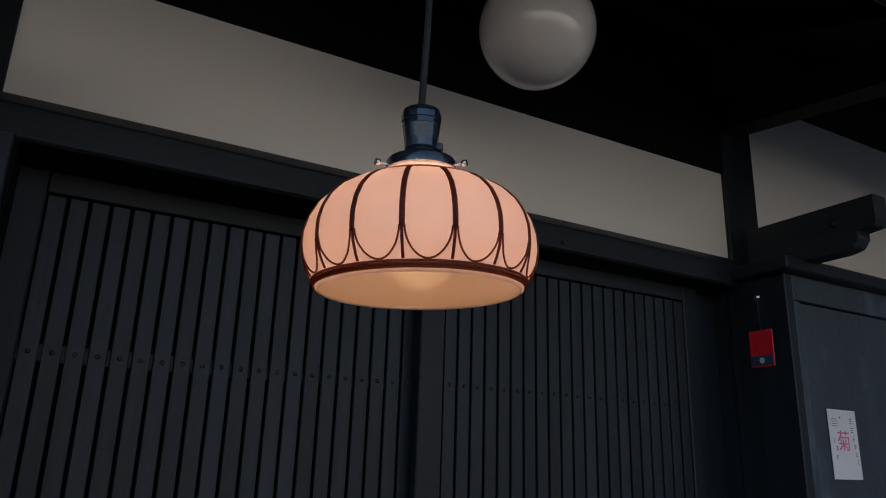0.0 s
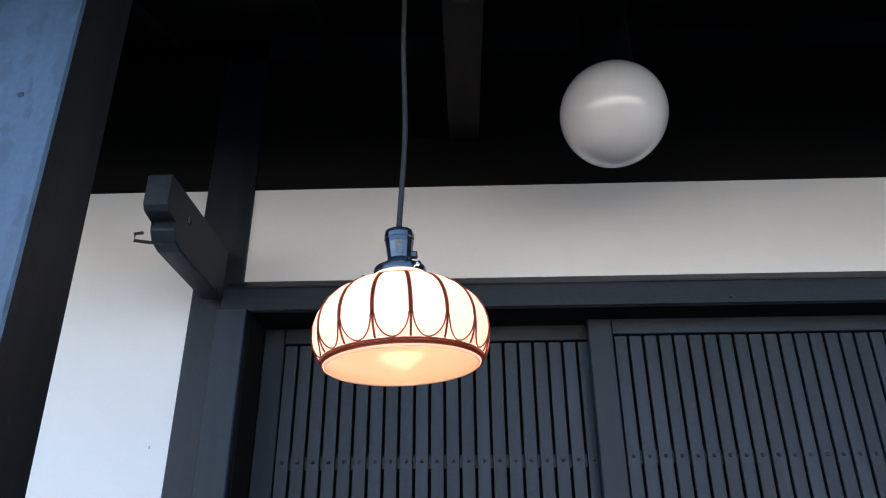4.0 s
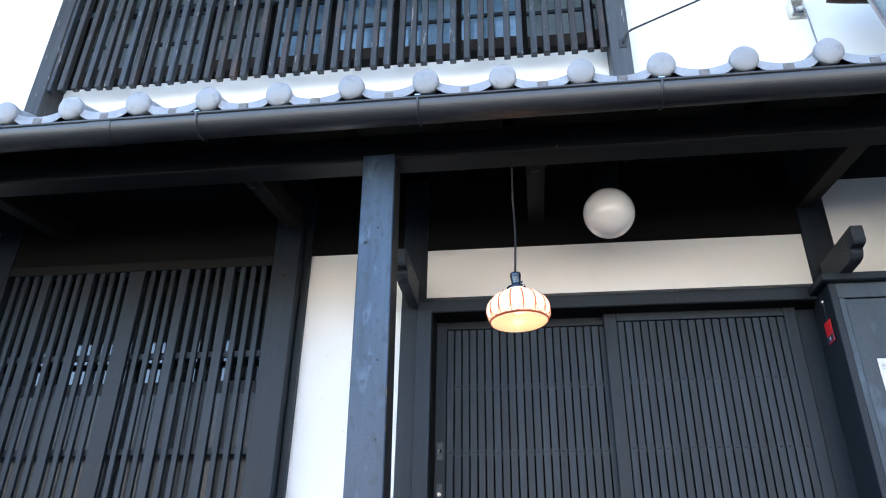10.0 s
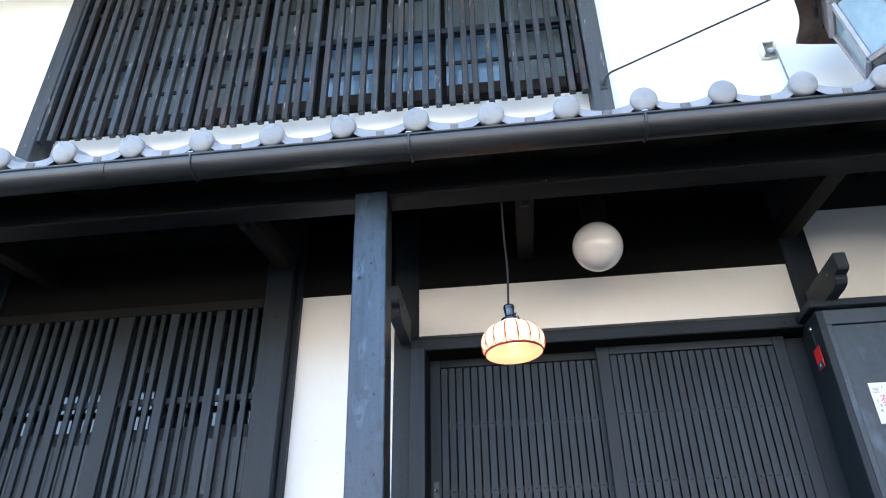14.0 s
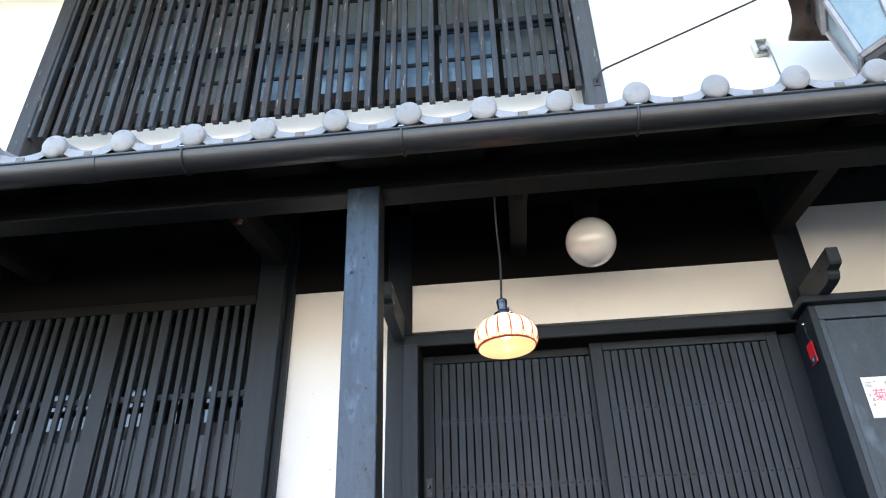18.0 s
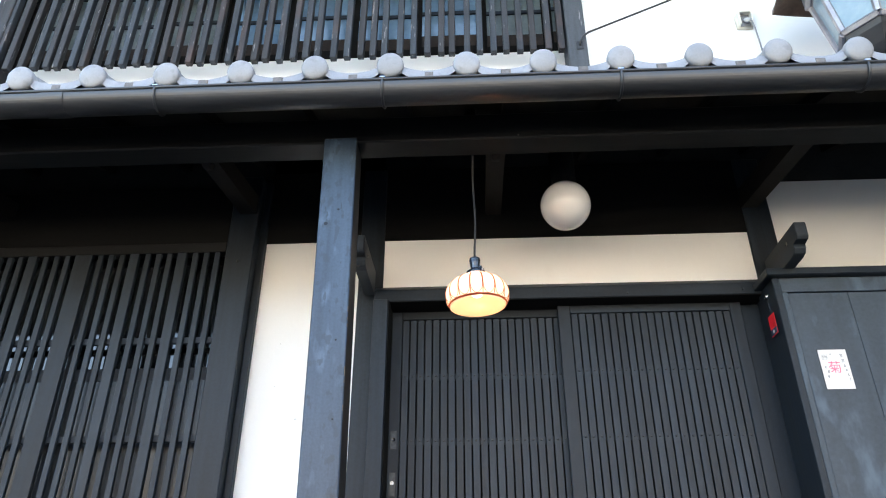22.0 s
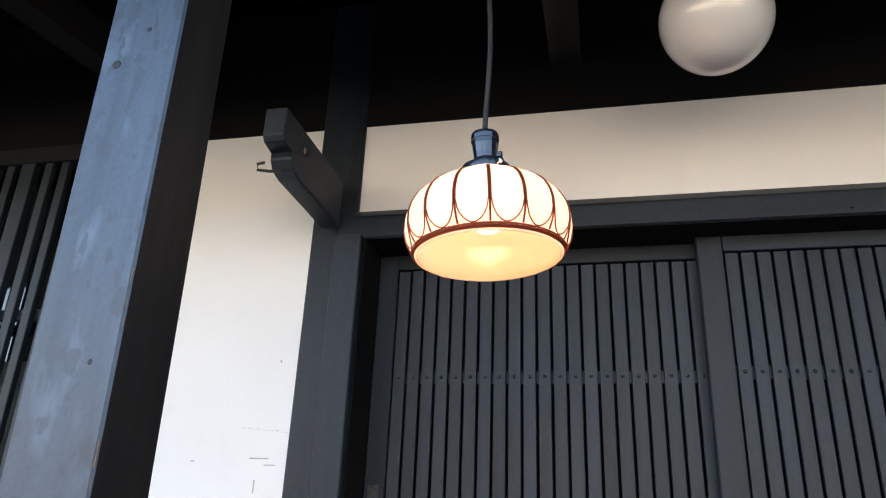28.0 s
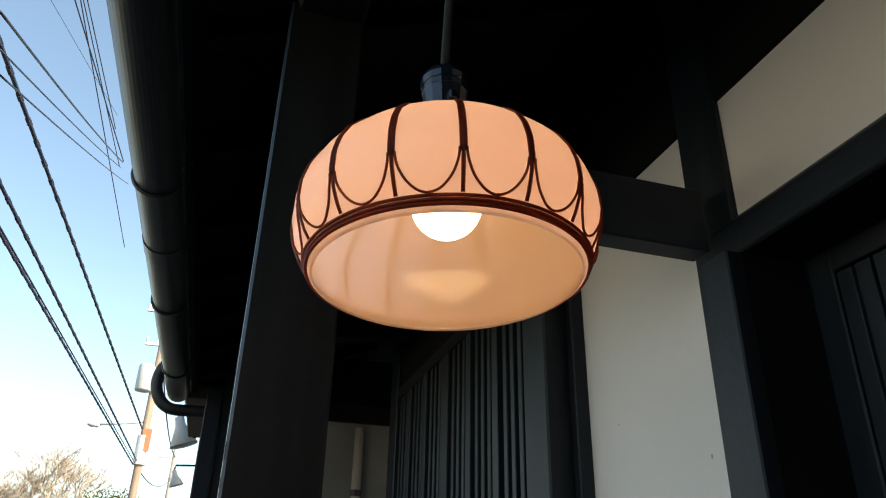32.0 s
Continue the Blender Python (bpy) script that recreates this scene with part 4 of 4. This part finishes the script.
for k in range(4):
    part("board", cube(-3.04 - 0.004 * (k % 2), -2.95, 0.461 + 0.115 * k, 0.461 + 0.115 * (k + 1) - 0.003, 0.0, 2.62, 0.003), wood_v, wing)
part("front_post", cube(-3.08, -2.92, 0.38, 0.46, 0.0, 2.385, 0.006), wood_v, wing)
part("cross_beam", cube(-3.07, -2.90, 0.922, 1.335, 2.27, 2.36, 0.005), wood_black, wing)
# plaster above the beam, its shade given by a near-black colour
part("plaster_panel", cube(-3.05, -2.95, 0.922, 1.335, 2.36, 2.62), wood_black, wing, "plaster panel over the cross beam, blackened for the eave's shade")
pipe = thing("downpipe", "grey-brown rain pipe against the wing wall", "pipe")
part("tube", tube(bmesh.new(), [(-2.92, 1.17, 0.02), (-2.92, 1.17, 2.24)], 0.024, 14), concrete, pipe, "", True)
for z in (1.0, 1.9):
    part("clamp", lathe(bmesh.new(), [(0.024, z), (0.028, z), (0.028, z + 0.03), (0.024, z + 0.03)], 14, (-2.92, 1.17, 0), close=True), iron, pipe)

tagged(part("rafter_end", cube(-4.20, -3.085, 0.27, 0.40, 2.36, 2.44, 0.006), raw_wood), "bare brown rafter end beyond the gutter", "rafter")


def spot(x, y, z, yaw, size):
    s = thing("spot_lamp", "white conical outdoor spot lamp on a short arm", "lamp", "spot lamps", at=(x, y, z))
    part("cone", lathe(bmesh.new(), [(0.078, -0.10), (0.080, -0.098), (0.030, 0.02), (0.027, 0.07), (0.0001, 0.075)], 28), shade_tin, s, "", True)
    part("arm", tube(bmesh.new(), [(0, 0, 0.07), (0.0, 0.03, 0.12), (0, 0.26, 0.06)], 0.012, 8), iron, s, "", True)
    s.rotation_euler = (radians(18), 0, radians(yaw))
    s.scale = (size, size, size)
    return s


tagged(part("lamp_post_timber", cube(-4.68, -4.56, 0.42, 0.56, 0.0, 2.9, 0.006), wood_v), "dark timber post carrying the outdoor spot lamps", "post")
spot(-4.62, 0.20, 2.49, 0, 1.2)
tagged(part("lamp_post_timber", cube(-7.28, -7.14, 0.30, 0.44, 0.0, 3.1, 0.006), wood_v), "dark timber post carrying the outdoor spot lamps", "post")
spot(-7.21, 0.09, 2.50, 0, 0.9)

PX, PY = -24.2, -1.88
pole = thing("utility_pole", "tall sunlit utility pole with transformer and crossarms", "utility pole", at=(PX, PY, 0))
part("shaft", tube(bmesh.new(), [(0.05, 0, 0), (0, 0, 4.0), (0, -0.02, 12.6)], 0.15, 16, taper=0.10), pole_wood, pole, "", True)
for z, y0, y1 in ((8.9, -0.55, 0.55), (10.1, -0.7, 0.5), (11.6, -0.9, 0.5), (12.5, -1.0, 0.5)):
    part("crossarm", cube(-0.05, 0.05, y0, y1, z, z + 0.10), trafo_m, pole)
    for u in (0.04, 0.35, 0.65, 0.96):
        part("insulator", lathe(bmesh.new(), [(0.04, 0), (0.06, 0.04), (0.035, 0.1), (0.05, 0.14), (0.02, 0.2)], 10, (0, y0 + (y1 - y0) * u, z + 0.10)), shade_tin, pole, "", True)
part("transformer", lathe(bmesh.new(), [(0.24, 7.3), (0.26, 7.34), (0.26, 8.1), (0.22, 8.18), (0.10, 8.2)], 20, (0.15, -0.32, 0)), trafo_m, pole, "grey drum transformer", True)
part("lamp_arm", tube(bmesh.new(), [(0, 0, 6.35), (0, -0.7, 6.25), (0, -1.4, 6.15)], 0.035, 8), trafo_m, pole, "", True)
part("lamp_head", lathe(bmesh.new(), [(0.0001, -0.22), (0.08, -0.1), (0.09, 0.12), (0.0001, 0.2)], 12, (0, -1.55, 6.14), "y"), trafo_m, pole, "street lamp head", True)
part("sign_band", lathe(bmesh.new(), [(0.20, 5.0), (0.20, 5.9)], 16), shade_tin, pole, "pale wrapped band")
part("sign_plate", cube(0.16, 0.19, -0.05, 0.22, 5.4, 6.1), mat("orange_sign", (0.5, 0.16, 0.08), (0.6, 0.2, 0.1), 0.5), pole, "faded orange sign plate")
pole2 = thing("utility_pole", "thin distant utility pole with crossarm", "utility pole", at=(-46, -2.0, 0))
part("shaft", tube(bmesh.new(), [(0, 0, 0), (0, 0, 9.6)], 0.2, 12, taper=0.13), concrete, pole2, "", True)
for z in (7.4, 8.6):
    part("crossarm", cube(-0.06, 0.06, -1.0, 1.0, z, z + 0.12), trafo_m, pole2)


def pole_wire(pts, r, sag, n=40):
    """A thin line strung from the pole, one of its parts."""
    a, b = (Vector(p) - pole.location for p in pts)
    line = [a.lerp(b, i / n) - Vector((0, 0, sag * 4 * (i / n) * (1 - i / n))) for i in range(n + 1)]
    part("wire", tube(bmesh.new(), line, r, 6), wire_m, pole, "thin black wire", True)


def wire(pts, r, sag, label, rings=False, n=40):
    a, b = Vector(pts[0]), Vector(pts[1])
    line = [a.lerp(b, i / n) - Vector((0, 0, sag * 4 * (i / n) * (1 - i / n))) for i in range(n + 1)]
    o = tagged(new("overhead_wire"), label, "wire", "overhead wires")
    part("strand", tube(bmesh.new(), line, r, 6), wire_m, o, "", True)
    if rings:
        bm = bmesh.new()
        L = (b - a).length
        for i in range(int(L / 0.45)):
            u = (i + 0.5) / int(L / 0.45)
            p = a.lerp(b, u) - Vector((0, 0, sag * 4 * u * (1 - u)))
            d = (b - a).normalized()
            tube(bm, [p - d * 0.05, p + d * 0.05], r * 1.28, 6)
        part("wrapping", bm, wire_m, o)["kind"] = "stuff"
    return o


wire(((PX, -1.98, 6.11), (12, -2.19, 6.11)), 0.026, 0.0, "thick black overhead cable with clips", True)
wire(((PX, -1.95, 5.11), (12, -2.11, 5.11)), 0.022, 0.0, "thick black overhead cable with clips", True)
wire(((PX, -2.05, 5.01), (12, -2.42, 5.01)), 0.020, 0.0, "thick black overhead cable with clips", True)
wire(((PX, -1.99, 5.04), (12, -2.46, 5.04)), 0.012, 0.0, "thin black overhead wire")
for y0, y1, z, r in ((-4.52, -6.90, 15.80, 0.022), (-3.78, -3.30, 12.35, 0.014), (-4.61, -5.21, 15.56, 0.016), (-5.07, -5.87, 17.13, 0.018), (-5.14, -13.96, 17.75, 0.009)):
    pole_wire(((PX, y0, z), (12, y1, z)), r, 0.0)
pole_wire(((-3.0, -1.14, 4.51), (-12.0, -2.09, 8.78)), 0.010, 0.04)
pole_wire(((-3.0, -1.07, 4.24), (-12.0, -2.09, 8.65)), 0.0065, 0.03)
pole_wire(((-3.0, -1.03, 4.07), (-12.0, -1.90, 8.33)), 0.0065, 0.03)
wire(((PX, -1.9, 9.0), (-46, -2.0, 8.7)), 0.03, 0.6, "overhead wire running on down the street")
wire(((PX, -1.88, 4.9), (-46.0, -2.0, 7.44)), 0.02, 0.5, "thin service wire between the poles")


# bare winter tree
def bare_tree(x, y, h, seed):
    rnd = random.Random(seed)
    t = thing("bare_tree", "pale leafless winter tree with fine twigs", "tree", "bare trees", at=(x, y, 0))
    trunk, twigs = bmesh.new(), bmesh.new()

    def grow(p, d, length, r, depth):
        n = 4
        pts = [p]
        for i in range(n):
            d = (d + Vector((rnd.uniform(-.16, .16), rnd.uniform(-.16, .16), rnd.uniform(-.02, .12)))).normalized()
            pts.append(pts[-1] + d * length / n)
        tube(trunk if depth < 3 else twigs, pts, r, 6 if depth < 3 else 3, taper=r * 0.6)
        if depth >= 6:
            return
        for _ in range(5 if not depth else 3 if depth < 3 else 4):
            az = rnd.uniform(0, 6.28)
            tilt = rnd.uniform(0.35, 0.75)
            side = Vector((math.cos(az), math.sin(az), 0.25))
            grow(pts[rnd.choice((2, 3, 4, 4))], (d * (1 - tilt) + side * tilt).normalized(), length * rnd.uniform(0.62, 0.8), max(r * 0.58, 0.015), depth + 1)

    grow(Vector((0, 0, 0)), Vector((0, 0, 1)), h * 0.34, h * 0.022, 0)
    part("trunk", trunk, bark, t, "", True)
    part("crown", twigs, bark, t)["kind"] = "stuff"
    return t


bare_tree(-44, -8.2, 9.0, 3)
bare_tree(-58, -15.0, 9.5, 8)
hedge_m = mat("olive_hedge", (0.05, 0.055, 0.02), (0.10, 0.09, 0.04), 0.9, (3, 3, 3), 40, 0.4)


def hedge():
    rnd = random.Random(5)
    bm = bmesh.new()
    for _ in range(2600):
        p = Vector((-62 + rnd.uniform(-3, 3), rnd.uniform(-24, -5), rnd.uniform(0, 1) ** 0.6 * (2.6 + 0.9 * math.sin(_ * 0.37))))
        u = Vector((rnd.uniform(-1, 1), rnd.uniform(-1, 1), rnd.uniform(-1, 1))).normalized() * 0.16
        v = Vector((rnd.uniform(-1, 1), rnd.uniform(-1, 1), rnd.uniform(-1, 1))).normalized() * 0.16
        bm.faces.new([bm.verts.new(q) for q in (p - u, p + v, p + u, p - v)])
    h = part("hedge", bm, hedge_m)
    return tagged(h, "olive-brown distant hedge behind the street", "hedge", kind="stuff")


hedge()


def leafy_tree(x, y, h, seed):
    rnd = random.Random(seed)
    t = thing("evergreen_tree", "small dark evergreen tree far down the street", "tree", at=(x, y, 0))
    trunk = tube(bmesh.new(), [(0, 0, 0), (0.1, 0.05, h * 0.4), (0.05, 0.1, h * 0.75)], h * 0.03, 8, taper=h * 0.01)
    for k in range(7):
        a = rnd.uniform(0, 6.28)
        p = Vector((0.08, 0.07, h * rnd.uniform(0.35, 0.65)))
        tube(trunk, [p, p + Vector((math.cos(a), math.sin(a), 0.8)) * h * 0.14], h * 0.012, 5, taper=h * 0.005)
    part("trunk", trunk, bark, t, "", True)
    bm = bmesh.new()
    for _ in range(26):
        a, rr = rnd.uniform(0, 6.28), rnd.uniform(0.3, 1.0) * h * 0.2
        q = Vector((rr * math.cos(a), rr * math.sin(a), h * rnd.uniform(0.5, 0.9) - rr * 0.4))
        for _ in range(90):
            d = Vector((rnd.gauss(0, 1), rnd.gauss(0, 1), rnd.gauss(0, 0.8))).normalized() * h * 0.085 * rnd.uniform(0.6, 1.1)
            u = Vector((rnd.uniform(-1, 1), rnd.uniform(-1, 1), rnd.uniform(-1, 1))).normalized() * 0.09
            v = Vector((rnd.uniform(-1, 1), rnd.uniform(-1, 1), rnd.uniform(-1, 1))).normalized() * 0.05
            bm.faces.new([bm.verts.new(q + d + w) for w in (-u, v, u, -v)])
    part("crown", bm, leaf_m, t)["kind"] = "stuff"
    return t


leaf_m = mat("evergreen_leaves", (0.05, 0.06, 0.015), (0.09, 0.10, 0.03), 0.7, (3, 3, 3), 30, 0.2)
leafy_tree(-43, -4.3, 7.2, 12)

# ---------------------------------------------------------------- roof tiles of the eave
roof = thing("roof", "grey clay pantile roof of the eave", "roof", kind="structure")
part("bed", prism(bmesh.new(), [(Y_E - 0.01, eave_z(Y_E) + 0.032), (UP, eave_z(UP) + 0.032), (UP, eave_z(UP) + 0.05), (Y_E - 0.01, eave_z(Y_E) + 0.05)], X_FAR, X_END), mortar, roof)
joint_m = mat("weathered_joint_clay", (0.12, 0.11, 0.105), (0.20, 0.19, 0.185), 0.8, (30, 30, 30), 120, 0.3)
PITCH, TX0, TY, TZ = 0.2965, 0.0185, 0.236, 2.528


def eave_tile():
    """A roll with a domed round end and a wavy front apron."""
    bm = bmesh.new()
    RD = 0.0525
    # roll behind the disc
    n = 14
    ring0 = arc((0, TZ), RD * 0.86, -20, 200, n)
    a = [bm.verts.new((x, TY + 0.01, z)) for x, z in ring0]
    b = [bm.verts.new((x, TY + 0.36, z + 0.35 * SLOPE)) for x, z in ring0]
    for i in range(n):
        bm.faces.new((a[i], a[i + 1], b[i + 1], b[i]))
    # domed disc
    before = set(bm.verts)
    lathe(bm, [(RD * 0.9, 0.045), (RD, 0.02), (RD, 0.0), (RD * 0.96, -0.0045), (RD * 0.78, -0.009), (RD * 0.45, -0.0122), (0.0001, -0.0132)], 28, (0, TY, TZ), "y")
    # the round end stands square to the slope of the roof
    bmesh.ops.rotate(bm, verts=[v for v in bm.verts if v not in before], cent=(0, TY, TZ), matrix=Matrix.Rotation(math.atan(SLOPE) * 0.55, 3, "X"))
    # apron sagging from this roll to the next
    w = PITCH
    m = 16
    top, low = [], []
    for i in range(m + 1):
        u = i / m
        x = 0.03 + (w - 0.06) * u
        sag = 0.036 * math.sin(math.pi * u) ** 0.8
        top.append((x, TZ + 0.012 - sag))
        low.append((x, TZ - 0.060 + 0.046 * abs(2 * u - 1) ** 4))
    for y0, y1 in ((TY + 0.012, TY + 0.03),):
        f = [bm.verts.new((x, y0, z)) for x, z in top]
        g = [bm.verts.new((x, y0, z)) for x, z in low]
        h = [bm.verts.new((x, y1 + 0.33, z + 0.33 * SLOPE)) for x, z in top]
        for i in range(m):
            bm.faces.new((f[i], f[i + 1], g[i + 1], g[i]))
            bm.faces.new((f[i], f[i + 1], h[i + 1], h[i]))
    return bm


t0 = None
for i in range(int((X_FAR - TX0) / PITCH), int((X_END - 0.25 - TX0) / PITCH) + 1):
    x = TX0 + PITCH * i
    if t0 is None:
        t0 = part("eave_tile", eave_tile(), tile, roof, "", True)
        t0.location = (x, 0, 0)
        j0 = part("tile_joint", cube(0.132, 0.170, TY + 0.008, TY + 0.02, TZ - 0.060, TZ - 0.028, 0.003), joint_m, roof)
        j0.location = (x, 0, 0)
    else:
        o = piece("eave_tile", t0, roof, (x, random.uniform(-0.004, 0.004), random.uniform(-0.004, 0.004)))
        piece("tile_joint", j0, roof, (x, 0, 0))


def pan_tile():
    bm = bmesh.new()
    m = 18
    a, b = [], []
    for i in range(m + 1):
        u = i / m
        x = -0.056 + PITCH * u
        z = 0.045 * (math.exp(-((x) / 0.06) ** 2) + math.exp(-((x - PITCH) / 0.06) ** 2))
        a.append((x, 0.0, z))
        b.append((x, 0.30, z + 0.30 * SLOPE - 0.012))
    va, vb = [bm.verts.new(p) for p in a], [bm.verts.new(p) for p in b]
    vc = [bm.verts.new((p[0], 0.0, p[2] - 0.016)) for p in a]
    for i in range(m):
        bm.faces.new((va[i], va[i + 1], vb[i + 1], vb[i]))
        bm.faces.new((va[i], va[i + 1], vc[i + 1], vc[i]))
    return bm


p0 = None
for row in range(4):
    for i in range(int((X_FAR - TX0) / PITCH), int((X_END - 0.25 - TX0) / PITCH) + 1):
        y = TY + 0.30 + 0.25 * row
        loc = (TX0 + PITCH * i, y, TZ - 0.01 + (y - TY) * SLOPE + 0.012)
        if p0 is None:
            p0 = part("roof_tile", pan_tile(), tile, roof, "", True)
            p0.location = loc
        else:
            piece("roof_tile", p0, roof, loc)
# out of view; its eave hangs low to cut skylight on the upper wall
top_roof = tagged(part("roof_main", prism(bmesh.new(), [(0.25, 5.25), (4.2, 6.85), (4.2, 6.95), (0.25, 5.35)], X_FAR - 0.3, X_END + 0.3), tile), "unseen grey main roof, set low to shade the upper storey", "roof", kind="structure")
